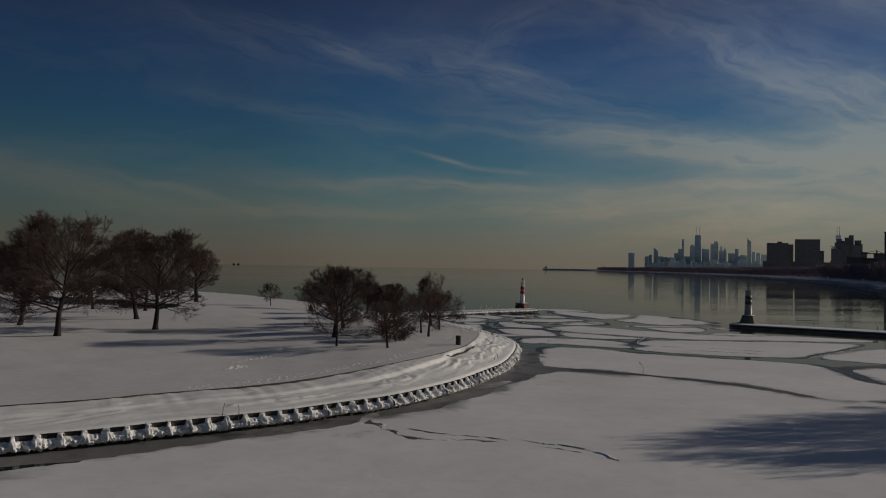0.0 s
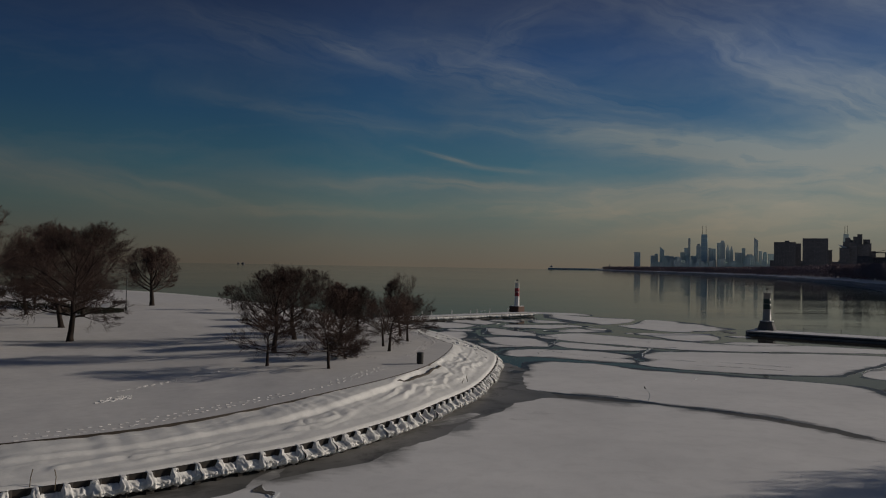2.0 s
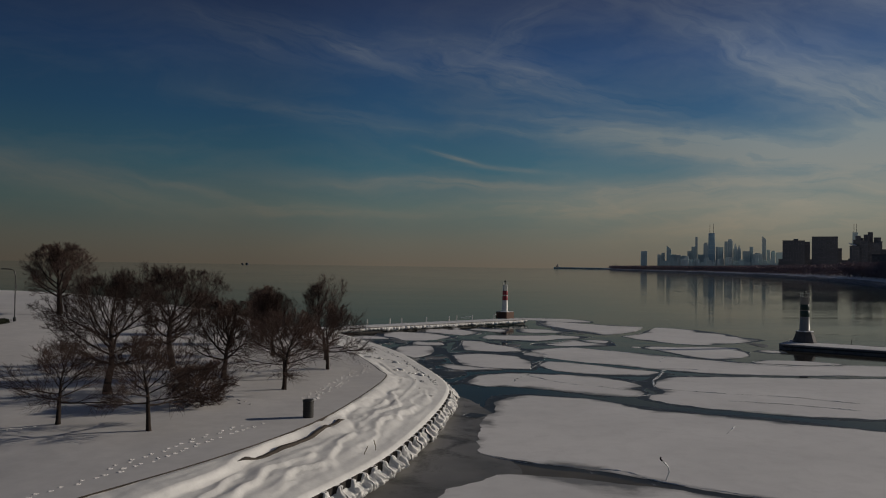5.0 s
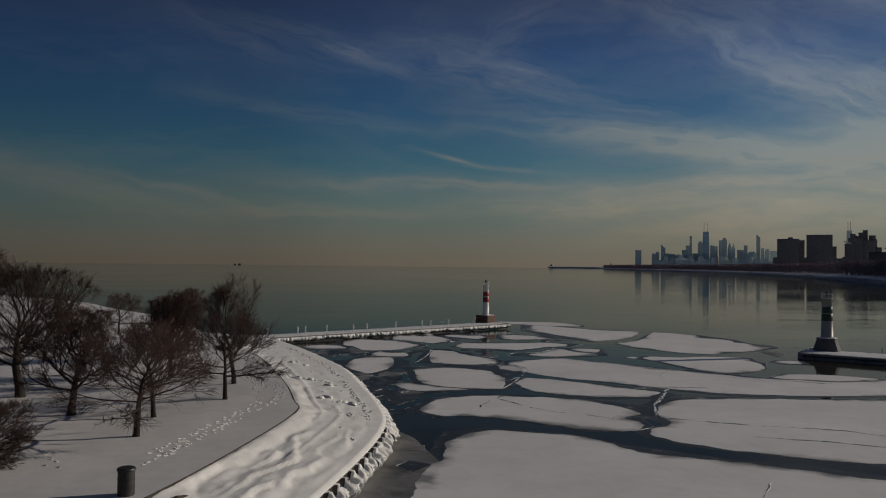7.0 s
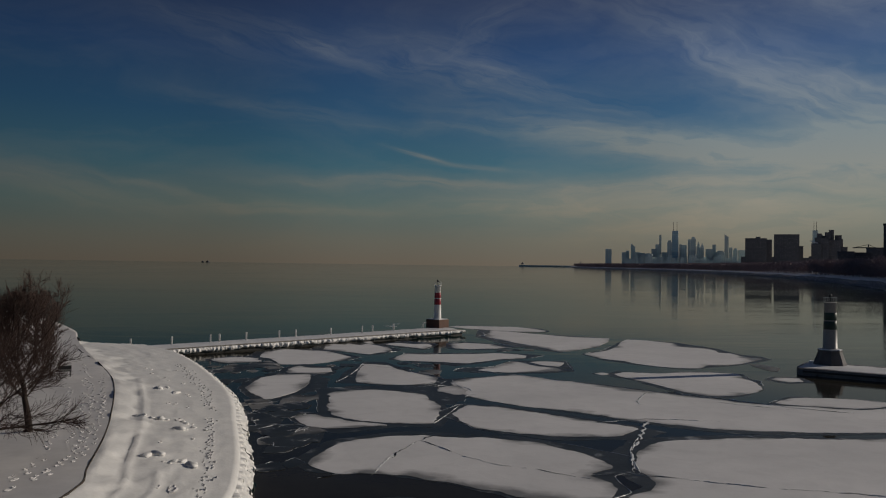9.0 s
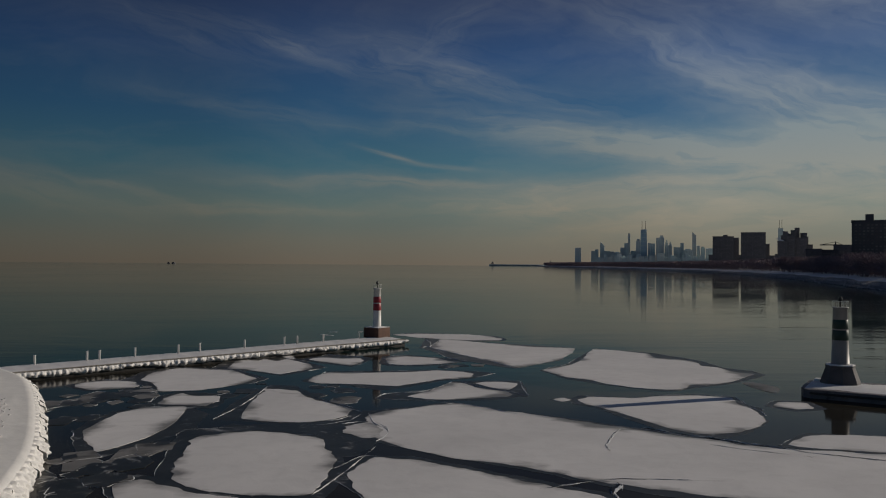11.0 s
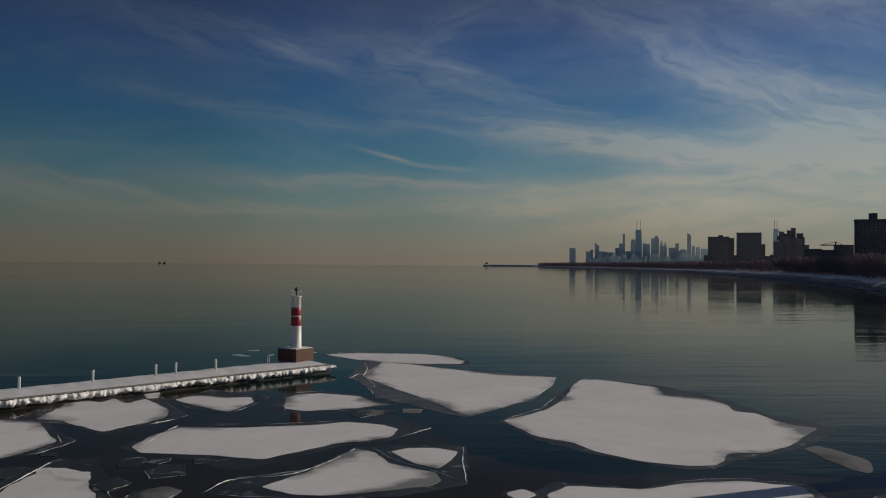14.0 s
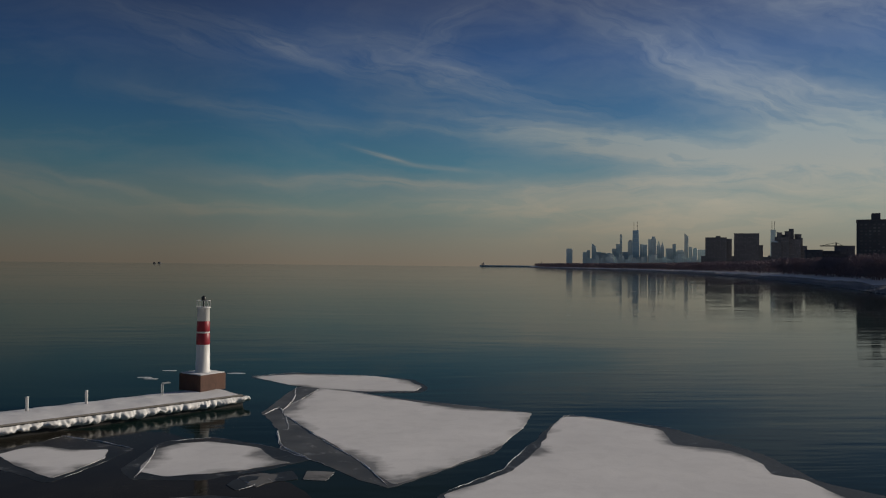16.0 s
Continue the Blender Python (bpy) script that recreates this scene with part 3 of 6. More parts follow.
for i, s in enumerate(shore_pts):
    if s[1] < 300:
        continue
    a, b = shore_pts[max(i - 1, 0)], shore_pts[min(i + 1, len(shore_pts) - 1)]
    d = Vector((b[0] - a[0], b[1] - a[1])).normalized()
    out = Vector((d.y, -d.x))
    far = smooth01(200, 900, s[1])
    rows.append([(s[0] + out.x * o, s[1] + out.y * o, h) for o, h in ((-4, -0.8), (0, 0.3), (4, 1.1), (9, 2.4 + 0.6 * far + 1.3 * fbm(s[0] * 0.02, s[1] * 0.02, 2.0, 3)), (11.5, 2.5 + 0.6 * far + 1.3 * fbm(s[0] * 0.02, s[1] * 0.02, 2.4, 3)), (14, 1.2))])
tagged(part("shore_revetment", grid_mesh("shore_revetment", rows, ROCK)), "dark stone revetment with patches of snow", "revetment", kind="structure")
tagged(bank, "low snowy lake shore curving away to the city", "ground", kind="structure")

# ---------------------------------------------------------------- harbour ice
from mathutils.geometry import delaunay_2d_cdt


def outline(points, wobble=0.35, step=0.45, grow=0.0, seed=0.0, soft=0.16, rounds=2):
    """A closed ragged outline through the corners."""
    p = [Vector(q) for q in points]
    c = sum(p, Vector((0, 0))) / len(p)
    if grow:
        p = [q + (q - c).normalized() * grow * max(0.12, 1.0 + 2.0 * fbm(q.x * 0.16, q.y * 0.16, seed, 2)) for q in p]
    for _ in range(rounds):
        p = [q for a, b in zip(p, p[1:] + p[:1]) for q in (a.lerp(b, soft), a.lerp(b, 1 - soft))]
    res = []
    for a, b in zip(p, p[1:] + p[:1]):
        n = max(1, int((b - a).length / step))
        res += [a.lerp(b, i / n) for i in range(n)]
    out = []
    for i, q in enumerate(res):
        t = (res[(i + 1) % len(res)] - res[i - 1]).normalized()
        n = Vector((t.y, -t.x))
        out.append(q + n * wobble * (0.9 * fbm(q.x * 0.17, q.y * 0.17, seed, 2) + 0.75 * fbm(q.x * 0.8, q.y * 0.8, seed + 4, 5)))
    return out


def plate(points, z, thick, spacing=0.8, relief=0.0, seed=0.0, fade=1.0):
    """A flat slab of ice; the attribute "rim" holds the distance from its edge in metres."""
    n = len(points)
    loop = np.array([(p.x, p.y) for p in points])
    nxt = np.roll(loop, -1, axis=0)
    lo, hi = loop.min(0), loop.max(0)
    rnd_ = np.random.RandomState(int(seed * 10) % 9999)
    gx, gy = np.meshgrid(np.arange(lo[0], hi[0], spacing), np.arange(lo[1], hi[1], spacing))
    pts = np.stack([gx.ravel(), gy.ravel()], 1) + rnd_.uniform(-0.3, 0.3, (gx.size, 2)) * spacing
    inside = np.zeros(len(pts), bool)
    dist = np.full(len(pts), 1e9)
    for a, b in zip(loop, nxt):
        cut = (a[1] > pts[:, 1]) != (b[1] > pts[:, 1])
        xs = a[0] + (pts[:, 1] - a[1]) * (b[0] - a[0]) / (b[1] - a[1] if abs(b[1] - a[1]) > 1e-9 else 1e-9)
        inside ^= cut & (pts[:, 0] < xs)
        ab = b - a
        t = np.clip(((pts - a) @ ab) / max(1e-9, ab @ ab), 0, 1)
        dist = np.minimum(dist, np.linalg.norm(pts - a - t[:, None] * ab, axis=1))
    keep = inside & (dist > spacing * 0.35)
    pts, dist = pts[keep], dist[keep]
    flat2 = [Vector(p) for p in loop] + [Vector(p) for p in pts]
    vv, _, ff, vo, _, _ = delaunay_2d_cdt(flat2, [(i, (i + 1) % n) for i in range(n)], [], 1, 1e-5)
    rim = []
    verts = []
    for v, orig in zip(vv, vo):
        k = orig[0] if orig else 0
        d = 0.0 if k < n else dist[k - n]
        rim.append(float(d))
        lift = relief * min(1.0, d / 2.5) * (0.6 + 0.8 * fbm(v.x * 0.12, v.y * 0.12, seed, 3)) if relief else 0.0
        verts.append((v.x, v.y, z * (0.90 + 0.10 * min(1.0, d / 0.5)) + lift))
    faces = [tuple(f) for f in ff]
    base = len(verts)
    for level in (z - thick, z * 0.9):
        for p in loop:
            verts.append((p[0], p[1], level))
            rim.append(0.0)
    for i in range(n):
        j = (i + 1) % n
        faces.append((base + i, base + j, base + n + j, base + n + i))
    me = mesh_from("ice", verts, faces, None)
    att = me.attributes.new("rim", "FLOAT", "POINT")
    att.data.foreach_set("value", [r * fade for r in rim])
    return me


def ridge(points, parent, high=0.10, wide=0.16, seed=1, gap=0.25, label="thin broken ridge of white ice"):
    """A jagged white lip of upturned ice along a crack."""
    rnd_ = random.Random(seed)
    pts, _ = spline(points, gap)
    rows_ = []
    n = len(pts)
    for i, p in enumerate(pts):
        a, b = pts[max(i - 1, 0)], pts[min(i + 1, n - 1)]
        d = Vector((b[0] - a[0], b[1] - a[1])).normalized()
        k = max(0.0, 0.55 + 0.9 * fbm(p[0] * 0.5, p[1] * 0.5, seed, 3)) * min(1.0, i / 3, (n - 1 - i) / 3)
        o = 0.9 * wide * fbm(p[0] * 0.9, p[1] * 0.9, seed + 5, 4)
        w, h = wide * k * rnd_.uniform(0.5, 1.3) + 0.004, high * k * rnd_.uniform(0.3, 1.4)
        c = Vector((p[0] - d.y * o, p[1] + d.x * o))
        rows_.append([(c.x - d.y * q * w, c.y + d.x * q * w, 0.02 + z * h) for q, z in ((-1.0, -0.2), (-0.3, 1.0), (0.3, 0.8), (1.0, -0.2))])
    if n > 2:
        part("ice_ridge", grid_mesh("ice_ridge", rows_, RIDGE_ICE, False), parent=parent, label=label)


FLOES = 0
FLOE_SHAPES = []


def on_floe(x, y):
    """Whether a point lies on one of the snow-covered floes."""
    for shape in FLOE_SHAPES:
        hit = False
        for (ax, ay), (bx, by) in zip(shape, shape[1:] + shape[:1]):
            if (ay > y) != (by > y) and x < ax + (y - ay) * (bx - ax) / (by - ay):
                hit = not hit
        if hit:
            return True
    return False




def floe(points, label="flat snow-covered ice floe with a wet grey rim", shelf=0.9, wobble=0.45, high=0.030, ridges=(), rim=None, soft=0.16, rim_mat=None):
    """A floe: its snow cover, a shelf of bare ice (by its width, or along a rim of its own) and upturned ridges."""
    global FLOES
    FLOES += 1
    area = sum(a[0] * b[1] - b[0] * a[1] for a, b in zip(points, points[1:] + points[:1]))
    if area < 0:
        points = points[::-1]
    size = math.sqrt(abs(area) / 2)
    FLOE_SHAPES.append(points)
    ob = thing("ice_floe", label, "ice floe", "ice floes in the harbour mouth")
    high *= 0.7 if label == WIDE else 1.0
    cover = plate(outline(points, wobble, seed=FLOES * 3.1, soft=soft), high, high + 0.05, 0.6 if size < 16 else (0.9 if size < 35 else 2.2), 0.012, FLOES * 1.7, 0.36 if FLOES <= 2 else 0.8)
    cover.materials.append(FLOE_SNOW)
    cover.polygons.foreach_set("use_smooth", [True] * len(cover.polygons))
    part("snow_cover", cover, parent=ob)
    if shelf:
        edge = outline(rim, 0.22, 0.4, 0, FLOES * 5.7, 0.05, 1) if rim else outline(points, 0.25, 0.5, shelf, FLOES * 5.7, 0.08, 1)
        rim_ = plate(edge, 0.009 + 0.002 * (FLOES % 3), 0.06, 2.5, 0, FLOES * 2.3)
        rim_.materials.append(rim_mat or THIN_ICE)
        part("ice_shelf", rim_, parent=ob, label="dark translucent ice rim")
        rnd_ = random.Random(FLOES)
        for _k in range(2):       # thin white lips where the rim has been pushed up
            i = rnd_.randrange(len(edge))
            span = [edge[(i + j) % len(edge)] for j in range(0, max(4, len(edge) // 7))]
            ridge([(q.x, q.y) for q in span], ob, 0.02, 0.035, FLOES * 7 + _k, 0.3)
    for k, r in enumerate(ridges):
        ridge(r, ob, *((0.06, 0.20) if FLOES == 1 else (0.045, 0.055)), FLOES + k)
    return ob


# large sheets, still closed, along the camera's way in
WIDE = "wide snow-dusted sheet of harbour ice"
floe([(-9, 54.6), (-5.0, 57.6), (-3.6, 58.8), (-3.0, 60.6), (-0.6, 63.0), (2.2, 65.2), (4.6, 70.0), (6.6, 72.6), (8.8, 78.2), (11.4, 82.9), (13.4, 87.6), (16.2, 90.6),
      (19.4, 89.9), (24.6, 88.0), (29.5, 84.6), (33.5, 80.2), (37.6, 73.4), (50, 71), (43, 63.4), (43, -120), (-130, -120), (-128, -6), (-62, 16), (-27, 40), (-17, 48)], WIDE, 0, 0.45, ridges=[[(-2.9, 60.2), (-1.6, 58.0), (0.2, 55.0), (3.0, 53.6)], [(8.6, 52.6), (10.2, 51.8), (11.6, 50.8)]])
FLOES = 2
floe([(15.4, 102.1), (17.7, 116.0), (20.4, 118.4), (26.0, 116.6), (29.5, 111.5), (34.7, 109.6), (38.1, 107.4), (43.9, 105.0), (50.4, 100.8), (47.6, 84), (58, 76), (38.5, 72), (36.1, 79.3), (32.5, 83.8), (28.0, 87.2), (22.8, 90.6), (18.9, 92.6), (14.9, 95.4)], WIDE, 0.9, 0.4, ridges=[[(14.9, 95.4), (17.4, 93.3), (21.0, 92.1), (23.4, 91.3), (25.0, 89.2), (30, 86), (35, 80.5)]])
floe([(33.2, 125.3), (36.2, 131.5), (42, 133.0), (50, 132.6), (62, 133.0), (72, 130.5), (63, 120.5), (54.8, 112.5), (51.6, 108.8), (43.5, 109.4), (37.5, 111.4), (33.5, 113.8), (31.2, 117), (31.5, 119.2), (33.6, 120.8), (33.8, 123.0)], WIDE, 0.8, 0.4, ridges=[[(36.6, 134.0), (34.5, 129.0), (33.6, 123.6)]])
floe([(24.6, 153), (24.6, 158.4), (28.9, 160.8), (31.7, 162.6), (34.5, 159.5), (38.4, 156.6), (42.6, 152.4), (49.8, 146.0), (57, 143.6), (66, 145.5), (78, 139), (76, 134.8), (60, 135.2), (50.8, 134.6), (43.3, 135.2), (39, 137.4), (34.5, 141.4), (29.3, 144.8), (25.5, 149)], WIDE, 0.6, 0.35, ridges=[[(24.7, 158.4), (25.2, 154.6), (26.1, 152.3), (26.3, 149.6)], [(38.4, 156.2), (35.7, 158.0), (32.2, 162.3), (30.8, 162.0)], [(38.6, 139.1), (38.0, 137.0)]])
floe([(53.9, 108), (59.6, 116), (71.5, 124), (90, 122), (90, 101), (61, 102.4)], WIDE, 0.5, 0.3)
floe([(52.1, 98.3), (70, 98), (76, 80), (62, 76), (49.3, 83.4)], WIDE, 0.5, 0.3)
# drifting floes of the outer basin
floe([(14.7, 126.0), (16.2, 131.3), (20.7, 133.1), (28.0, 131.8), (32.0, 127.6), (32.8, 125.1), (30.9, 123.3), (31.5, 120.1), (29.8, 118.3), (26.6, 118.8), (23.0, 121.3), (19.7, 123.2), (15.8, 123.6)], shelf=1.2, ridges=[[(21.9, 130.6), (19.9, 127.8), (18.8, 122.9)]])
floe([(13.4, 151.0), (17.3, 152.2), (22.1, 149.4), (23.2, 141.9), (22.4, 136.6), (17.7, 137.4), (14.5, 140.3)])
floe([(12.1, 139.1), (13.3, 140.4), (16.5, 137.6), (19.7, 136.2), (15.5, 134.8), (13.4, 136.0)], "small ragged ice floe with broken edges", 0.8, 0.5, 0.04)
floe([(23.9, 140.7), (25.2, 144.3), (27.8, 144.3), (32.3, 139.5), (36.3, 136.5), (36.8, 135.3), (35.0, 133.3), (30.3, 132.8), (25.6, 134.9)], ridges=[[(25.4, 147.2), (24.0, 141.9), (22.4, 136.8)]])
floe([(5.7, 152.4), (5.9, 155.7), (6.1, 159.0), (7.4, 161.2), (10.4, 161.5), (11.0, 156.9), (11.0, 153.4), (10.7, 150.4), (9.6, 147.6), (8.7, 146.3)], wobble=0.2, soft=0.08)
floe([(-2.7, 172.8), (-0.8, 175.7), (2.4, 174.9), (3.3, 171.7), (-0.1, 169.8)], shelf=0.7)
floe([(32.1, 205.9), (32.6, 210.0), (33.7, 213.5), (34.1, 217.6), (37.1, 215.6), (41.1, 211.6), (45.6, 207.1), (51.7, 204.7), (51.0, 202.2), (49.3, 197.6), (47.6, 193.3), (46.2, 191.1), (43.9, 188.4), (41.8, 186.1), (40.4, 184.7), (39.6, 186.7), (37.9, 191.4), (35.4, 197.1), (33.4, 202.1)], "large pointed ice floe beside the pier head", 1.0, 0.16, ridges=[[(34.2, 217.3), (33.1, 211.7), (32.1, 206.2), (33.4, 202.1), (36.1, 195.3), (38.7, 189.3), (40.1, 184.5)], [(30.8, 204.1), (31.5, 207.2), (32.1, 206.2), (33.3, 199.6), (32.9, 199.0)], [(31.9, 217.7), (32.4, 212.0), (32.1, 206.2)], [(32.6, 198.7), (33.6, 193.8), (35.4, 190.8)]],
      rim=[(30.5, 206.0), (31.5, 213.5), (32.0, 218.3), (34.1, 218.7), (41.1, 212.1), (51.8, 205.0), (47.0, 191.8), (40.2, 184.0), (38.7, 185.5), (36.0, 189.9), (33.6, 193.0), (32.6, 198.7), (31.2, 203.2)], soft=0.07, rim_mat=FROSTED_ICE)
floe([(42.7, 182.5), (44.9, 184.6), (46.9, 186.9), (48.8, 190.2), (50.7, 195.2), (52.4, 200.2), (54.0, 203.2), (55.7, 203.1), (59.9, 197.9), (58.9, 193.4), (61.9, 191.6), (62.5, 188.3), (61.8, 185.8), (63.2, 184.8), (63.4, 180.4), (64.9, 179.1), (62.0, 175.9), (59.9, 173.7), (57.3, 172.0), (55.0, 171.8), (54.1, 170.2), (53.0, 169.1), (51.5, 169.0), (49.0, 170.5), (47.3, 172.6), (46.4, 175.0), (44.3, 177.1)], "large snow-covered ice floe in open water", 1.0, 0.16,
      rim=[(42.4, 182.5), (46.8, 187.7), (54.3, 204.3), (60.6, 199.0), (63.8, 190.1), (63.9, 184.3), (65.8, 181.3), (65.8, 178.3), (62.2, 174.9), (59.2, 172.5), (54.7, 170.2), (52.7, 168.4), (51.0, 168.4), (47.0, 171.8), (44.1, 176.2)], soft=0.10)
floe([(26.8, 225.0), (31.4, 227.5), (39.3, 225.6), (42.6, 222.6), (43.9, 218.0), (43.0, 215.4), (38.1, 215.4), (32.3, 218.6)], "long narrow ice floe off the pier head", 0.6, 0.2, soft=0.10)
floe([(42.0, 163.8), (43.5, 165.5), (47.5, 164.5), (50.1, 165.5), (53.3, 165.9), (56.0, 164.5), (54.9, 161.0), (55.2, 159.1), (54.6, 156.2), (54.1, 154.5), (52.6, 152.5), (50.3, 150.6), (48.2, 149.7), (46.9, 150.1), (45.8, 151.8), (44.9, 155.1), (43.3, 159.9), (42.2, 161.8)], shelf=0.6, wobble=0.18, ridges=[[(54.9, 161.0), (55.5, 158.8), (54.9, 156.0)]], soft=0.10)
floe([(40.1, 164.1), (41.2, 164.9), (41.7, 163.8), (40.6, 162.8)], "small ice floe drifting in a dark lead", 0.3, 0.12, 0.03)
floe([(27.8, 165.8), (28.7, 167.1), (29.9, 168.6), (31.1, 171.5), (32.4, 174.1), (33.5, 173.1), (34.4, 170.4), (35.7, 169.2), (37.0, 168.2), (37.1, 166.7), (36.3, 165.5), (34.6, 165.0), (31.9, 164.1), (29.6, 164.3)], "pointed ice floe with a broken corner", 1.0, 0.16, ridges=[[(25.1, 164.8), (25.8, 167.0), (26.9, 167.6), (29.2, 168.4), (31.1, 171.3), (32.4, 174.3)], [(33.4, 174.4), (34.8, 171.1), (36.9, 168.5), (38.3, 166.0)], [(39.1, 174.5), (38.6, 170.2), (38.4, 165.8)]],
      rim=[(25.2, 164.8), (26.3, 167.6), (28.0, 168.2), (29.7, 169.1), (32.4, 174.7), (34.8, 175.0), (39.2, 174.6), (38.4, 165.6), (34.6, 163.7), (30.8, 163.3)], soft=0.08)
floe([(34.5, 173.2), (35.6, 174.2), (37.4, 174.1), (38.6, 173.0), (38.0, 170.9), (37.1, 169.0), (35.9, 170.2)], "snow-covered corner broken off an ice floe", 0.25, 0.12, soft=0.08)
floe([(18.6, 175.0), (18.8, 177.7), (20.0, 181.1), (24.0, 180.7), (29.4, 181.5), (31.3, 182.5), (34.1, 181.4), (35.1, 179.8), (34.4, 177.3), (32.7, 176.2), (30.9, 175.6), (29.4, 174.0), (26.9, 171.5), (24.1, 172.7), (21.7, 173.2), (19.7, 173.6)], ridges=[[(19.2, 174.5), (19.3, 178.2), (19.8, 181.8)]], wobble=0.16,
      rim=[(17.8, 175.0), (19.8, 182.0), (26.9, 182.0), (31.3, 183.1), (34.5, 182.2), (37.4, 180.3), (34.5, 176.3), (31.3, 174.9), (28.2, 171.3), (25.6, 169.2), (22.7, 171.8), (19.7, 173.2)], soft=0.08)
floe([(26.4, 188.0), (25.9, 193.1), (26.8, 194.8), (28.7, 195.4), (32.2, 193.5), (33.3, 190.6), (34.6, 189.6), (32.4, 188.1), (30.2, 187.2), (28.1, 186.8)], ridges=[[(26.5, 186.6), (26.3, 189.8), (25.7, 194.2)]], wobble=0.16, rim=[(25.2, 188.3), (25.6, 195.4), (28.9, 196.6), (36.2, 191.1), (33.3, 188.1), (30.3, 185.8), (26.4, 186.3)], soft=0.08)
floe([(16.8, 192.2), (18.2, 194.4), (20.9, 193.2), (23.0, 193.4), (23.5, 190.9), (22.7, 187.9), (22.1, 186.7), (19.5, 189.0)], ridges=[[(18.5, 197.5), (21.9, 195.5), (24.5, 193.4)]], wobble=0.2, rim=[(15.7, 192.2), (18.9, 197.1), (24.5, 193.4), (23.8, 189.9), (22.3, 185.8), (18.7, 188.5)], soft=0.08)
floe([(13.6, 195.1), (13.7, 196.9), (14.6, 196.0), (15.2, 193.3), (14.5, 192.8)], "small ice floe beside the pier", 0.3, 0.12)
floe([(9.0, 184.2), (9.0, 187.3), (8.9, 189.8), (7.8, 193.5), (9.7, 192.1), (11.4, 191.0), (11.7, 192.9), (13.5, 190.7), (14.4, 192.8), (17.6, 187.8), (18.1, 184.8), (17.2, 182.7), (16.0, 181.2), (15.3, 179.6), (13.5, 181.3), (11.2, 183.5)], ridges=[[(17.6, 182.1), (18.7, 183.5), (19.6, 185.4)]], wobble=0.16, rim=[(7.5, 184.3), (7.3, 192.4), (8.6, 195.2), (14.0, 195.1), (19.6, 185.4), (17.7, 181.7), (15.6, 178.7), (11.6, 182.5)], soft=0.08)
floe([(2.4, 176.1), (2.2, 181.4), (3.7, 184.6), (7.4, 183.8), (9.8, 183.0), (12.1, 179.0), (13.4, 176.8), (12.8, 174.2), (11.2, 171.5), (9.4, 169.6), (6.4, 169.0), (4.3, 173.8)], ridges=[[(12.6, 179.0), (13.9, 176.4)]], wobble=0.2, soft=0.08)
floe([(15.5, 156.5), (15.1, 160.9), (15.2, 164.8), (15.2, 168.5), (15.8, 169.9), (16.6, 168.5), (18.5, 167.5), (20.3, 164.0), (21.8, 162.2), (23.3, 160.1), (23.1, 157.3), (22.1, 156.1), (20.3, 155.0), (18.2, 155.1), (16.8, 155.6)], ridges=[[(15.2, 171.7), (14.9, 165.8), (14.4, 161.0), (13.5, 156.1)], [(20.2, 164.6), (22.2, 161.6), (24.3, 158.7)]], wobble=0.2, rim=[(13.6, 155.8), (13.7, 163.4), (15.2, 172.5), (17.8, 171.9), (20.5, 165.3), (24.4, 158.9), (23.5, 155.7), (21.7, 154.2), (18.4, 154.4), (15.8, 155.6)], soft=0.08)
floe([(7.6, 162.5), (7.6, 165.6), (8.4, 168.0), (9.9, 166.4), (12.0, 166.4), (12.5, 163.9), (11.8, 161.6), (9.6, 162.0)], wobble=0.2, rim=[(6.7, 161.6), (6.9, 166.5), (8.0, 169.2), (12.1, 167.5), (12.9, 162.9), (12.3, 160.7), (9.6, 160.9)], soft=0.08)
floe([(51.1, 146.3), (55.0, 149.9), (60.5, 148.8), (63.1, 145.8), (57.1, 144.2)], shelf=0.4, wobble=0.3)
floe([(57.5, 160.5), (59.0, 162.4), (61.2, 161.8), (60.6, 159.4), (58.6, 158.6)], "small grey ice floe beside the dark pier", 0.8, 0.3, 0.04)

tip = part("ice_plate", plate(outline([(60.4, 173.1), (62.0, 174.0), (62.6, 172.2), (62.8, 169.6), (61.0, 166.6), (60.3, 169.5)], 0.2, 0.4, 0, 31.0), 0.02, 0.06, 1.0))
tip.data.materials.append(GREY_ICE)
tagged(tip, "smooth grey ice plate floating off the dark pier", "ice plate", "broken ice plates by the wall")

# slivers of ice adrift beyond the pier
for k, (x, y, r) in enumerate(((16.2, 224.8, 0.5), (17.4, 229.9, 0.5), (24.8, 227.7, 0.7), (17.1, 223.8, 0.5))):
    sliver = part("ice_plate", plate(outline([(x - 1.6 * r, y), (x - 0.3 * r, y + 0.8 * r), (x + 1.5 * r, y + 0.3 * r), (x + 0.9 * r, y - 0.7 * r), (x - 0.8 * r, y - 0.6 * r)], 0.12, 0.3, 0, 60.0 + k), 0.02, 0.06, 0.5))
    sliver.data.materials.append(RIDGE_ICE)
    tagged(sliver, "small thin sliver of ice adrift in dark water", "ice plate", "ice slivers beyond the pier")

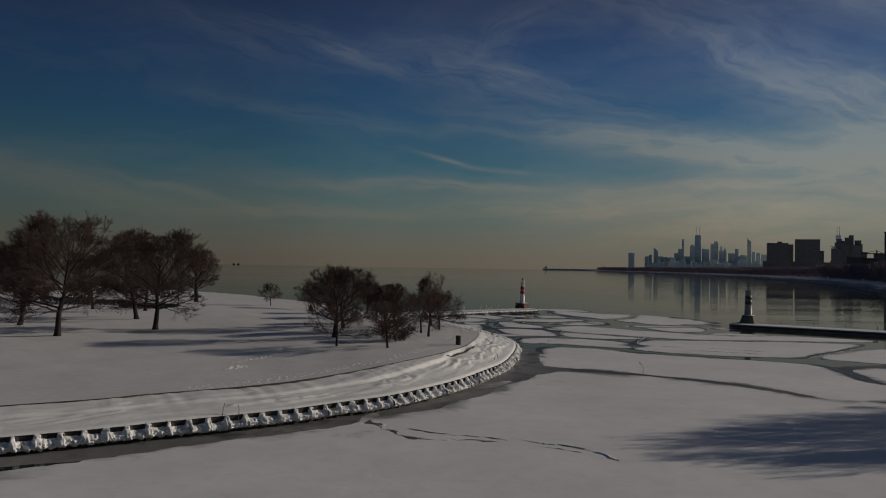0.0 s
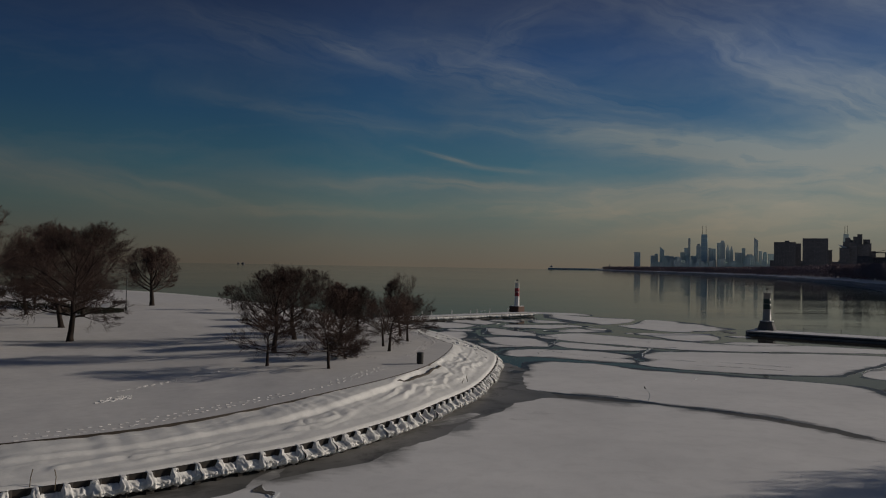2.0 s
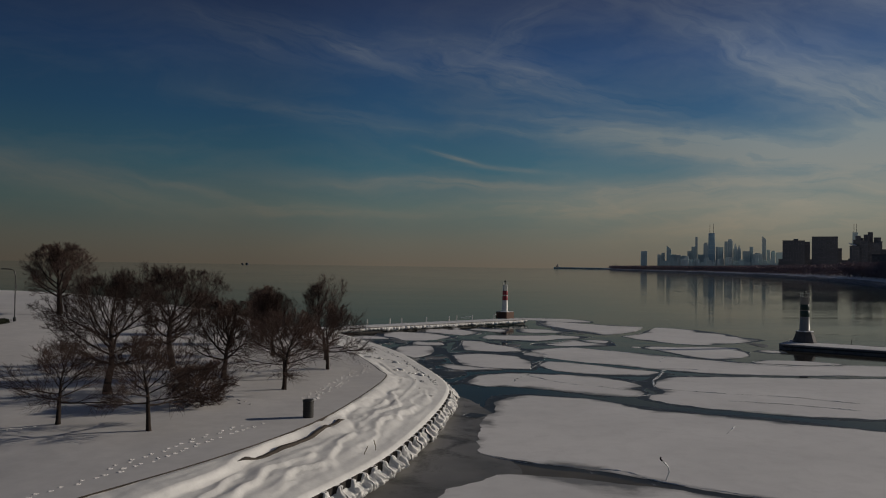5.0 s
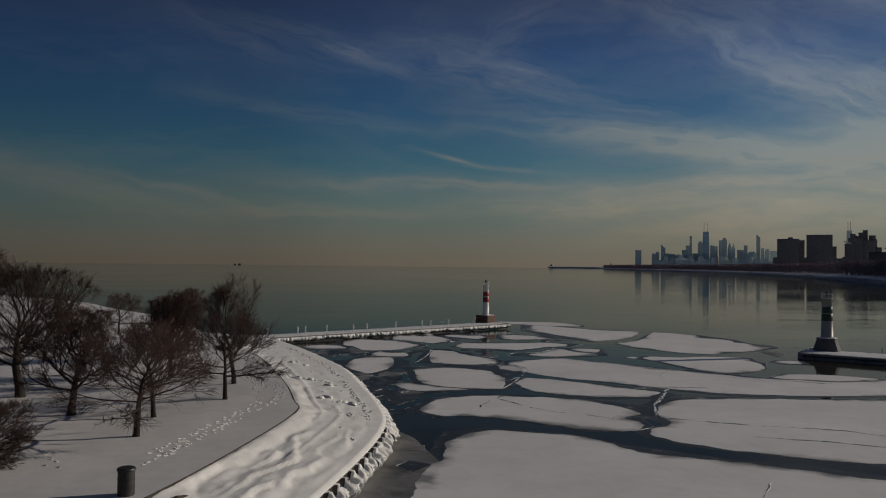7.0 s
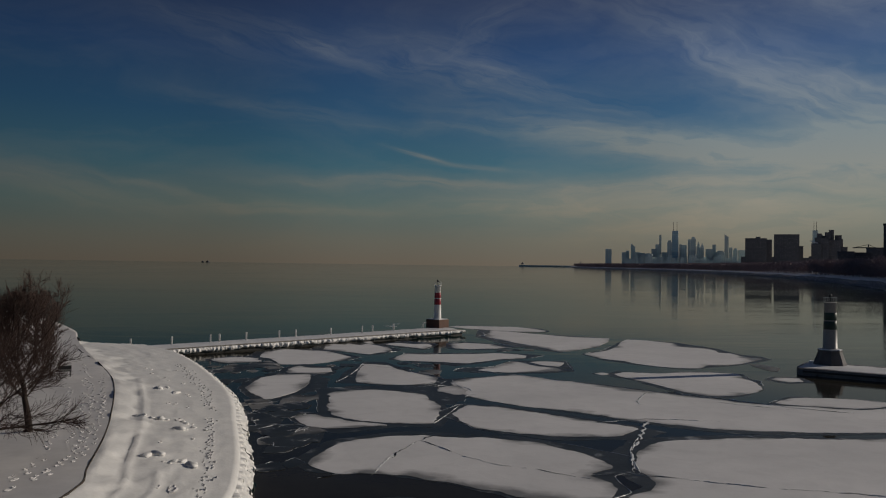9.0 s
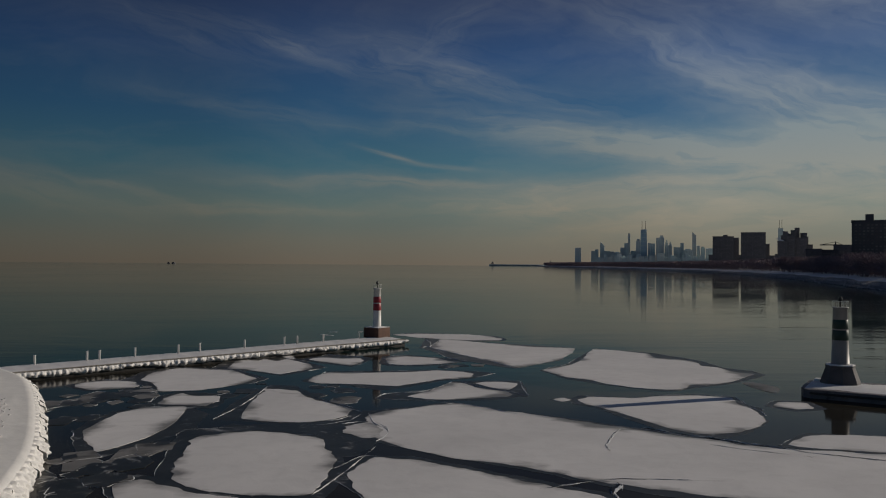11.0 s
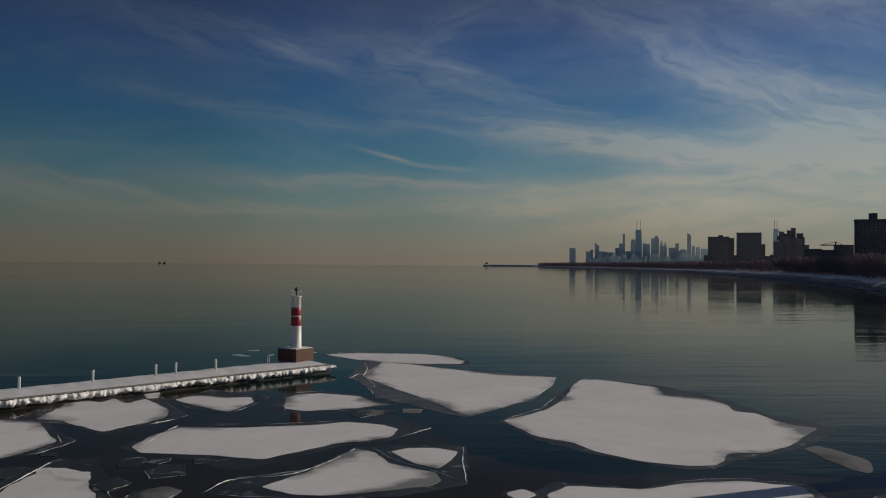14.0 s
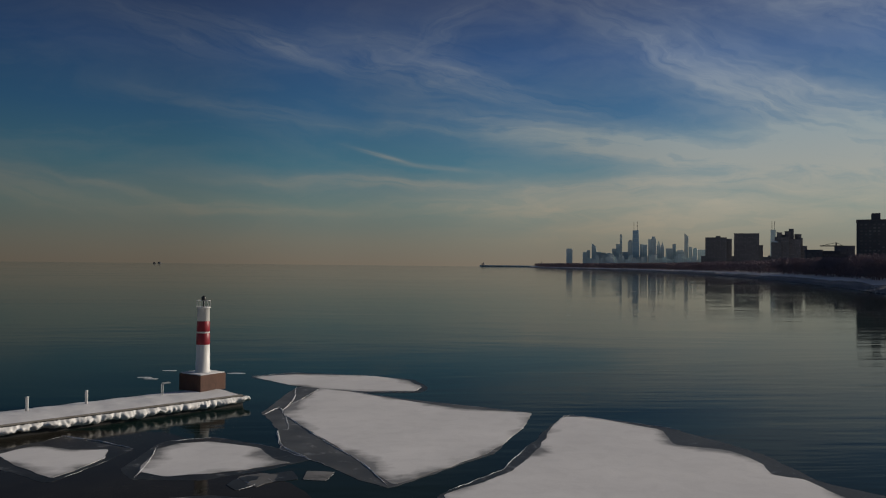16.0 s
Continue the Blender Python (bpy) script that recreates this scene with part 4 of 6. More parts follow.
# cracks through the floes: a dark gap with a frosted lip beside it
def crack(points, wide, seed, lip=0.05, high=0.05, mat=SKIN_ICE):
    ob = thing("ice_crack", "dark crack with a frosted lip in the snow-covered ice", "crack", "cracks in the sheet ice")
    pts, _ = spline(points, 0.2)
    rows_, n_ = [], len(pts)
    for i, p in enumerate(pts):
        a, b = pts[max(i - 1, 0)], pts[min(i + 1, n_ - 1)]
        d = Vector((b[0] - a[0], b[1] - a[1])).normalized()
        k = wide * max(0.01, 0.22 + 1.6 * fbm(p[0] * 0.6, p[1] * 0.6, seed, 3)) * min(1.0, (i + 0.3) / 4, (n_ - 0.7 - i) / 4)
        o = 1.4 * wide * fbm(p[0] * 0.8, p[1] * 0.8, seed + 5, 4)
        rows_.append([(p[0] - d.y * (o + q * k), p[1] + d.x * (o + q * k), 0.052) for q in (-0.5, 0.5)])
    part("gap", grid_mesh("gap", rows_, mat), parent=ob, label="dark open gap")
    ridge([(r[1][0], r[1][1]) for r in rows_[::2]], ob, high, lip, int(seed), 0.2)
    ob.location.z = 0.0


CRACKS = [([(-2.9, 60.4), (-1.8, 58.4), (-0.3, 55.4), (1.8, 54.3), (4.5, 54.1), (6.7, 53.3)], 0.45, 0.34), ([(-0.0, 57.3), (3.3, 55.7), (6.4, 54.6), (7.3, 53.6)], 0.30, 0.22), ([(7.4, 54.9), (8.9, 53.6), (10.7, 52.7), (12.3, 51.4), (13.0, 50.4), (13.3, 48.7)], 0.20, 0.26),
          ([(15.9, 122.3), (17.0, 123.2), (18.8, 124.0), (19.9, 127.5), (21.5, 131.4), (22.4, 133.0)], 0.16, 0.13), ([(21.5, 131.4), (23.4, 128.3), (24.9, 126.3), (26.4, 124.9), (27.9, 124.2), (29.6, 122.9), (30.9, 122.1)], 0.12, 0.06),
          ([(29.7, 123.3), (32.6, 123.2), (34.4, 122.9), (35.9, 122.3), (40, 120.6), (45, 119.2), (50, 116)], 0.12, 0.05), ([(42.5, 152.2), (41.7, 150.9), (40.6, 148.5), (39.9, 146.7), (39.8, 144.9)], 0.06, 0.09),
          ([(44.0, 152.5), (46.1, 150.1), (48.2, 148.2), (50.3, 146.3), (52.2, 144.4), (56, 142)], 0.14, 0.08), ([(46.5, 146.9), (47.7, 146.0), (49.0, 145.0), (52, 143)], 0.10, 0.04), ([(35.8, 131.8), (34.4, 128.6), (33.2, 123.6)], 0.2, 0.12),
          ([(38.1, 138.5), (37.0, 135.2), (35.8, 131.8)], 0.18, 0.14), ([(33.0, 102.2), (33.6, 103.4), (35.0, 105.7)], 0.08, 0.08), ([(38, 116.8), (43, 115.2), (48, 112.6)], 0.10, 0.03), ([(33, 137), (38, 139.0), (44, 138.4)], 0.08, 0.04)]
for i, (c, wide, lip) in enumerate(CRACKS):
    crack(c, wide, 70.0 + i, lip, mat=LEAD_ICE if c[0][1] < 62 else SKIN_ICE)

# refrozen grey ice along the wall
band = []
outer = []
for i in range(0, len(wall_pts) - 1, 3):
    w, a = wall_pts[i], wall_pts[i + 1]
    d = Vector((a[0] - w[0], a[1] - w[1])).normalized()
    wide = 3.4 + 1.8 * fbm(w[0] * 0.08, w[1] * 0.08, 7.0, 3) + 4.5 * math.exp(-((w[1] - 84) / 16) ** 2)
    wide *= 1 - smooth01(108, 122, w[1])
    wide = max(wide, 0.6)
    band.append([(w[0] + d.y * wide * k / 4 - (0.3 * d.y if k == 0 else 0), w[1] - d.x * wide * k / 4 + (0.3 * d.x if k == 0 else 0), 0.011) for k in range(5)])
grey = part("shore_ice", grid_mesh("shore_ice", band, GREY_ICE))
tagged(grey, "smooth grey refrozen ice along the foot of the seawall", "ice", kind="structure")


# the refrozen leads between the wide sheets
lead = part("refrozen_lead", plate(outline([(8, 70), (10, 86), (15, 97), (24, 95), (40, 84), (52, 100), (64, 104), (80, 100), (70, 60), (40, 44), (10, 44), (-8, 54)], 0.6, 1.0), 0.008, 0.05, 3.0))
lead.data.materials.append(LEAD_ICE)
tagged(lead, "dark refrozen lead between wide ice sheets", "ice", kind="structure")


# a thin dark skin of new ice over the inner basin
skin = part("new_ice", plate(outline([(13, 101), (13.4, 113), (12.6, 122), (10, 131), (6.5, 145), (1, 158), (-5, 168), (-10, 176), (-2, 184), (8, 193), (17, 199), (25, 199), (32, 190), (37, 181), (40, 170), (47, 167), (57, 167), (62, 164), (74, 155), (95, 140), (95, 96), (52, 96), (47, 100), (34, 90), (22, 96)], 0.8, 0.8, 0, 17.0), 0.005, 0.05, 3.0))
skin.data.materials.append(SKIN_ICE)
tagged(skin, "thin dark skin of new ice between the floes", "ice", kind="structure")

# floes that have frozen together: a grey joint of thin ice, a crumbled patch and pressed-up crumbs along the seams
joint = part("ice_plate", plate(outline([(14.5, 154.5), (19.3, 154.7), (22.3, 155.1), (23.7, 157.3), (24.9, 156.5), (26.1, 152.8), (26.0, 149.2), (25.3, 147.4), (24.4, 144.7), (22.0, 144.8), (18.3, 145.9), (15.3, 147.0), (14.3, 150.2)], 0.5, 0.4, 0, 71.0), 0.007, 0.05, 1.2))
joint.data.materials.append(THIN_ICE)
ridge([(22.9, 154.2), (23.6, 154.7), (24.5, 155.1), (25.6, 154.1), (26.2, 152.4), (26.0, 150.2), (25.4, 148.6)], joint, 0.04, 0.07, 301, 0.15)
ridge([(20.1, 155.1), (21.2, 155.5), (22.5, 155.8), (23.5, 157.6)], joint, 0.04, 0.06, 302, 0.25)
ridge([(17.6, 151.6), (19.0, 151.0), (20.6, 150.9), (21.6, 150.6)], joint, 0.03, 0.05, 303, 0.4)
tagged(joint, "grey joint of thin ice frozen between two floes", "ice plate", "broken ice plates by the wall")
for k, pts in enumerate(([(23.2, 153.4), (23.9, 154.2), (24.6, 154.8), (25.5, 153.8), (25.8, 151.9), (25.6, 150.0), (24.9, 149.7), (23.9, 150.3), (23.2, 151.7)],
                         [(15.3, 169.9), (18.2, 169.4), (19.0, 166.6), (16.8, 167.5), (15.7, 167.6)])):
    me = plate(outline(pts, 0.5, 0.15, 0, 75.0 + k, 0.05, 1), 0.022, 0.05, 0.3, 0.03, 7.0 + k, 0.35)
    me.materials.append(FLOE_SNOW)
    tagged(part("snow_patch", me), "crumbled patch of snow on grey ice", "snow patch", "snow patches on the shore ice")

# broken plates frozen in between floes
def shards(centre, spread, count, size, seed):
    rnd = random.Random(seed)
    for _ in range(count):
        x, y = centre[0] + rnd.uniform(-1, 1) * spread[0], centre[1] + rnd.uniform(-1, 1) * spread[1]
        r = size * rnd.uniform(0.4, 1.2)
        if any(on_floe(x + dx * r, y + dy * r) for dx, dy in ((0, 0), (1, 0), (-1, 0), (0, 1.2), (0, -1.2))):
            continue
        k = rnd.randint(4, 6)
        base = rnd.uniform(0, 6)
        pts = [(x + r * rnd.uniform(0.7, 1.2) * math.cos(base + 2 * math.pi * j / k), y + 1.3 * r * rnd.uniform(0.7, 1.2) * math.sin(base + 2 * math.pi * j / k)) for j in range(k)]
        me = plate(outline(pts, 0.12, 0.4, 0, rnd.uniform(0, 50), 0.03, 1), 0.018 + rnd.uniform(0, 0.02), 0.06, 1.5, 0, rnd.uniform(0, 50))
        me.materials.append(rnd.choice((THIN_ICE, THIN_ICE, GREY_ICE)))
        ob = part("ice_plate", me)
        half = outline(pts, 0.10, 0.4, 0, 3.0, 0.08, 1)
        ridge([(q.x, q.y) for q in half[: max(4, len(half) // 2)]], ob, 0.022, 0.032, rnd.randrange(999), 0.3)
        tagged(ob, "thin broken plate of dark ice", "ice plate", "broken ice plates by the wall")


# ragged patches of windblown snow frozen to the grey ice beside the great sheet
rnd = random.Random(91)
line, _ = spline([(-4.6, 59.8), (-1.6, 62.4), (1.4, 65.6), (3.8, 70.4), (6.0, 73.4), (8.2, 78.6), (10.8, 83.6), (12.8, 88.2)], 0.25)
for _k in range(3):
    q = line[int(rnd.random() * (len(line) - 2))]
    x, y = q[0] - abs(rnd.gauss(0, 0.5)) * 0.85, q[1] + abs(rnd.gauss(0, 0.5)) * 0.45
    a, r = radians(58 + rnd.gauss(0, 12)), rnd.uniform(0.5, 1.5)
    pts = []
    for j in range(9):
        t, w = 2 * math.pi * j / 9, rnd.uniform(0.6, 1.25)
        lx, ly = r * w * 1.6 * math.cos(t), r * w * 0.38 * math.sin(t)
        pts.append((x + lx * math.cos(a) - ly * math.sin(a), y + lx * math.sin(a) + ly * math.cos(a)))
    me = plate(outline(pts, 0.30, 0.2, 0, _k * 3.3, 0.1, 1), 0.014 + 0.0008 * (_k % 8), 0.05, 0.35, 0, _k * 1.9, 0.45)
    me.materials.append(FLOE_SNOW)
    tagged(part("snow_patch", me), "ragged patch of windblown snow on grey ice", "snow patch", "snow patches on the shore ice")

shards((10.4, 142), (3.2, 9.5), 46, 1.4, 5)
shards((3.0, 164), (4.8, 8.5), 44, 1.4, 6)
shards((16.5, 112), (1.6, 7), 8, 1.3, 7)
shards((12.0, 170), (3.0, 5), 6, 1.3, 9)
shards((34, 187), (2.4, 4.5), 8, 1.2, 10)
shards((13.6, 130), (1.6, 6), 18, 1.2, 11)
shards((22.5, 168), (3, 5), 12, 1.3, 12)

# ---------------------------------------------------------------- seawall of steel sheet piles with frozen spray
seawall = thing("seawall", "dark steel sheet-pile seawall with frozen spray", "seawall", kind="structure")
PITCH = 1.3
pan = []
for z in (-0.8, WALL_TOP):
    pan.append([(-0.65, 0.0, z), (-0.34, 0.0, z), (-0.16, -0.20, z), (0.16, -0.20, z), (0.34, 0.0, z), (0.65, 0.0, z), (0.65, 0.06, z), (0.30, 0.06, z), (0.13, -0.14, z), (-0.13, -0.14, z), (-0.30, 0.06, z), (-0.65, 0.06, z)])
n = 12
pile_mesh = mesh_from("sheet_pile", pan[0] + pan[1], [(i, (i + 1) % n, n + (i + 1) % n, n + i) for i in range(n)] + [tuple(range(n, 2 * n))], STEEL)


def spray_cap(seed, open_top=1.0):
    """The lump of frozen spray that hangs on one pile; blocks of snow stand up on either side of a dark hollow."""
    rnd = random.Random(seed)
    rows_, k, m = [], 31, 17
    dip, slant = rnd.uniform(0.37, 0.47) * open_top, rnd.uniform(-0.07, 0.07)
    left, right = rnd.uniform(0.60, 0.76), rnd.uniform(0.60, 0.76)
    for i in range(m):
        v_ = (i / (m - 1)) ** 1.25
        row = []
        for j in range(k):
            u_ = j / (k - 1) * 2 - 1
            side = left if u_ < 0 else right
            horn = smooth01(side - 0.05, side + 0.06, abs(u_) + 0.05 * fbm(seed, u_ * 3, v_ * 2.0, 2))
            top = 1.13 - dip * (1 - horn) * (1 - 0.22 * u_ * u_) - slant * u_ * (1 - horn) + 0.05 * fbm(u_ * 4.4, seed, 0, 3) * (1 - abs(u_) ** 6)
            foot = 0.03 + (0.10 * fbm(u_ * 2.2, seed, 5.0, 3) + 0.08 * fbm(u_ * 6.0, seed, 2.0, 3)) * (1 - abs(u_) ** 6)
            z = top * (1 - v_) + foot * v_
            block = 0.29 * smooth01(-0.06, 0.05, v_) + 0.34 * smooth01(0.18, 0.50, v_)
            ledge = 0.08 + 0.38 * smooth01(-0.02, 0.40, v_)
            under = 1 - 0.75 * smooth01(0.72, 1.0, v_)
            knobs = 0.16 * fbm(u_ * 1.5 + seed, v_ * 2.0, seed * 1.7, 3) + 0.15 * fbm(u_ * 3.4, v_ * 5.0, seed, 3)
            y = -(block * horn + ledge * (1 - horn)) * under + knobs * smooth01(0, 0.2, v_) * (1 - abs(u_) ** 8)
            row.append((u_ * 0.67 + 0.06 * fbm(v_ * 3, u_ * 2, seed, 3) * (1 - abs(u_) ** 6), y, z))
        rows_.append(row)
    rows_.insert(0, [(x, 0.10, z + 0.04 * (z > 1.05)) for x, y, z in rows_[0]])
    return grid_mesh("frozen_spray", rows_, SNOW_CRUST)


caps = [spray_cap(11 + i) for i in range(12)]
closed_caps = [spray_cap(51 + i, 0.12) for i in range(6)]
near_wall = [(-36, 39.7)] + [p for p in WALL_LINE[2:]]
wp, ws = spline(near_wall, 0.1)
rnd = random.Random(4)
count = int(ws[-1] / PITCH)
for i in range(count):
    k = int((i + 0.5) * PITCH / ws[-1] * (len(wp) - 1))
    a, b = wp[max(k - 3, 0)], wp[min(k + 3, len(wp) - 1)]
    ang = math.degrees(math.atan2(b[1] - a[1], b[0] - a[0]))
    m = pose(wp[k][0], wp[k][1], 0, 0, 0, ang)
    iced = wp[k][1] > 112.5
    tall = (0.86 + 0.14 * smooth01(56, 84, wp[k][1])) * rnd.uniform(0.97, 1.03)
    part("sheet_pile", pile_mesh, parent=seawall, at=m @ pose(PITCH / 2, 0, -0.25 if iced else rnd.uniform(-0.03, 0.0)))
    part("frozen_spray", rnd.choice(closed_caps if iced else caps), parent=seawall, at=m @ pose(0, 0, 1.2 * (1 - tall)) @ Matrix.Diagonal((1, rnd.uniform(0.9, 1.3), tall, 1)))
# a pair of thin rods standing in the snow behind the wall
for x, y, h, lean in ((-12.4, 55.3, 0.8, 5), (-11.4, 55.7, 0.7, -4), (8.5, 88.4, 0.7, 8), (9.0, 89.6, 0.8, -6)):
    tagged(part("steel_rod", rod([(0, 0, -0.3), (0.05, 0, h * 0.5), (0.05 + 0.02 * lean, 0, h)], 0.022), REED, at=pose(x, y, 1.2)), "thin rusty rod standing in the snow", "rod", "rods behind the seawall")

# ---------------------------------------------------------------- piers and harbour lights


def lump_fringe(length, seed, high, deep, step=0.07, mat=SNOW_CRUST):
    """A ragged fringe of frozen spray along x, hanging down the face at y = 0 towards -y."""
    rows_ = []
    nx = int(length / step)
    for i in range(7):
        v_ = i / 6
        row = []
        for j in range(nx + 1):
            x = length * j / nx
            drip = 0.5 + 0.5 * fbm(x * 0.9, seed, 0, 3) + 0.35 * (abs(math.sin(x * 3.1 + 3 * fbm(x * 0.6, seed, 2.0, 2))) - 0.5)
            low = min(high * (0.80 + 0.35 * drip) * (0.95 + 0.4 * max(-0.6, fbm(x * 0.23, seed + 3, 0, 2))), 0.95)
            y = -deep * math.sin(math.pi * (0.15 + 0.8 * v_)) ** 0.6 * (0.65 + 0.8 * abs(fbm(x * 1.1, seed + v_ * 0.9, 1.0, 3)) + 0.35 * abs(math.sin(x * 3.1 + 3 * fbm(x * 0.6, seed, 2.0, 2)))) + 0.02
            y -= 0.05 * fbm(x * 4.3, v_ * 2.6, seed, 4) * math.sin(math.pi * min(1.0, 0.1 + v_))
            row.append((x, y, -low * v_ + 0.04 + 0.05 * fbm(x * 5.1, v_ * 3.0, seed + 9, 3)))
        rows_.append(row)
    return grid_mesh("ice_fringe", rows_, mat)


def harbour_light(label, band_mat, plinth, turn, at):
    ob = thing("harbour_light", label, "lighthouse", "lights at the harbour mouth", at=at)
    if plinth == "block":
        ped = part("pedestal", box(2.7, 2.7, 1.4, bevel=0.05), RUST_STEEL, ob, "rust-brown steel pedestal", at=pose(0, 0, 0, 0, 0, turn))
        part("snow_top", box(2.55, 2.55, 0.08, z=1.4, bevel=0.03), SNOW, ped, "thin snow cover")
        z0 = 1.4
        r0, r1 = 0.60, 0.50
    else:
        ped = part("pedestal", lathe([(1.72, 0), (1.68, 0.25), (1.22, 1.55), (1.29, 1.6), (1.29, 1.72)], 8, phase=0.5), GREY_PLINTH, ob, "flared grey concrete plinth")
        part("snow_top", lathe([(1.24, 1.72), (1.22, 1.80), (0.7, 1.84)], 8, phase=0.5), SNOW, ped, "thin snow cover")
        z0 = 1.72
        r0, r1 = 0.76, 0.60
    H = 6.90 - z0
    tower = part("tower", lathe([(r0 + 0.06, z0), (r0 + 0.06, z0 + 0.12), (r0, z0 + 0.16), (r1, z0 + H), (r1 + 0.10, z0 + H + 0.02), (r1 + 0.10, z0 + H + 0.10)], 40), WHITE_PAINT if plinth == "block" else SHADED_PAINT, ob, "weathered white steel tower", smooth=False)
    for p_ in tower.data.polygons:
        p_.use_smooth = abs(p_.normal.z) < 0.5

    def rad(z):
        return r0 + (r1 - r0) * (z - z0) / H
    for lo, hi in ((0.44, 0.615), (0.64, 0.80)):
        a, b = z0 + H * lo, z0 + H * hi
        part("colour_band", lathe([(rad(a) + 0.004, a), (rad(a) + 0.012, a + 0.01), (rad(b) + 0.012, b - 0.01), (rad(b) + 0.004, b)], 40, caps=False), band_mat, tower, "painted band", smooth=True)
    top = z0 + H + 0.10
    rail = part("railing", lathe([(r1 + 0.06, top + 0.52), (r1 + 0.09, top + 0.52), (r1 + 0.09, top + 0.56), (r1 + 0.06, top + 0.56), (r1 + 0.06, top + 0.52)], 24, caps=False), GALV, ob, "thin metal railing")
    for i in range(10):
        a = 2 * math.pi * i / 10
        part("baluster", rod([((r1 + 0.075) * math.cos(a), (r1 + 0.075) * math.sin(a), top - 0.05), ((r1 + 0.075) * math.cos(a), (r1 + 0.075) * math.sin(a), top + 0.53)], 0.015, 6), GALV, rail)
    part("lantern", lathe([(0.06, top), (0.06, top + 0.5), (0.17, top + 0.52), (0.19, top + 0.62), (0.19, top + 0.82), (0.12, top + 0.90), (0.03, top + 0.96)], 16), BLACK, ob, "black navigation lantern", smooth=True)
    return ob


# the snow-covered pier of the red light: origin at the head of its front edge, x back along the pier
PIER_DIR = math.degrees(math.atan2(-0.667, -0.745))
P1 = pose(28.65, 208.6, 0, 0, 0, PIER_DIR)
L1, W1 = 58.0, 5.6
pier = thing("pier", "low concrete pier with snow on top and icy sides", "pier", at=P1)
# deck coloured almost black for the shadowed gap under the fringe
deck = part("deck", box(L1, W1, 1.42, L1 / 2, -W1 / 2, -0.6, 0.05), SHADOW_STONE, pier)
rows = []
for j in range(13):
    f = j / 12
    rows.append([(0.15 + (L1 - 0.3) * i / 200, -0.35 - (W1 - 0.5) * f, 0.84 + 0.10 * math.sin(math.pi * f) ** 0.5 + 0.05 * fbm(i * 0.2, f * 3, 2.0, 3)) for i in range(201)])
part("snow_cover", grid_mesh("snow_cover", rows, SNOW), parent=pier, label="thin wind-packed snow")
part("ice_fringe", lump_fringe(L1 + 0.4, 3.0, 0.58, 0.42), parent=pier, label="white frozen spray hanging on the pier face", at=pose(-0.2 + L1 + 0.4 - 0.2, 0.0, 0.76, 0, 0, 180))
part("ice_fringe", lump_fringe(W1, 8.0, 0.58, 0.4), parent=pier, at=pose(0.0, 0.0, 0.76, 0, 0, -90))
part("edge_beam", box(L1, 0.24, 0.10, L1 / 2, -0.14, 0.80, 0.03), CONCRETE, pier, "bare concrete edge")
for s in (18.0, 12.0, 7.8, 5.8, 0.0, -6.0, -8.7, -13.8, -17.7, -19.0, -24.2, -29.4):
    x, y = 8.8 + 0.742 * s, 196.4 + 0.670 * s
    if s == 18.0:
        ob = thing("ladder_rail", "bent galvanised ladder rail at the pier edge", "ladder rail", at=pose(x, y, 0.86))
        part("rail", rod([(0, 0, 0), (0, 0, 0.9), (0.05, 0, 1.0), (0.5, 0.3, 1.04)], 0.04), GALV, ob)
        part("rail", rod([(0.2, -0.3, 0), (0.2, -0.3, 0.9), (0.25, -0.3, 1.0), (0.7, 0, 1.04)], 0.04), GALV, ob)
        continue
    ob = thing("mooring_post", "short white-painted steel post standing on the pier", "post", "posts along the pier", at=pose(x, y, 0.86))
    part("shaft", lathe([(0.11, 0), (0.11, 1.0), (0.125, 1.01), (0.125, 1.05), (0.06, 1.08)], 12), WHITE_PAINT, ob, smooth=True)
    part("base_plate", lathe([(0.2, 0), (0.2, 0.05), (0.12, 0.07)], 12), GALV, ob)
harbour_light("white harbour light with two red bands on a rusty pedestal", RED_PAINT, "block", 52, pose(24.72, 211.6, 0.86))

# the dark pier of the green light
P2 = pose(62.7, 164.2, 0, 0, 0, math.degrees(math.atan2(-0.60, 0.80)))
L2, W2 = 62.0, 7.4
pier2 = thing("pier", "dark concrete pier with a thin snow cover", "pier", at=P2)
bm = box(L2, W2, 1.36, L2 / 2, W2 / 2, -0.6, 0.06)
part("deck", bm, DARK_CONCRETE, pier2)
head = [(0.02, 0.0), (-0.5, 0.35), (-0.85, 1.2), (-0.95, W2 - 1.6), (-0.7, W2 - 0.5), (0.02, W2)]
n = len(head)
part("rounded_head", mesh_from("rounded_head", [(x, y, z) for z in (-0.6, 0.745) for x, y in head], [(i, n + i, n + (i + 1) % n, (i + 1) % n) for i in range(n)] + [tuple(range(n, 2 * n))], DARK_CONCRETE), parent=pier2)
part("mooring_block", box(1.3, 0.9, 0.28, 0.2, W2 - 1.3, 0.72, 0.08), SNOW, pier2, "snow-covered block at the pier head")
rows = []
for j in range(11):
    f = j / 10
    rows.append([(-0.5 + (L2 + 0.3) * i / 180, 0.45 + (W2 - 0.9) * f, 0.73 + 0.10 * math.sin(math.pi * f) ** 0.5 + 0.05 * fbm(i * 0.2, f * 3, 8.0, 3)) for i in range(181)])
part("snow_cover", grid_mesh("snow_cover", rows, SNOW), parent=pier2, label="thin wind-packed snow")
part("rubbing_strip", box(L2, 0.12, 0.20, L2 / 2, -0.06, 0.35, 0.03), BLACK, pier2, "dark timber rubbing strip")
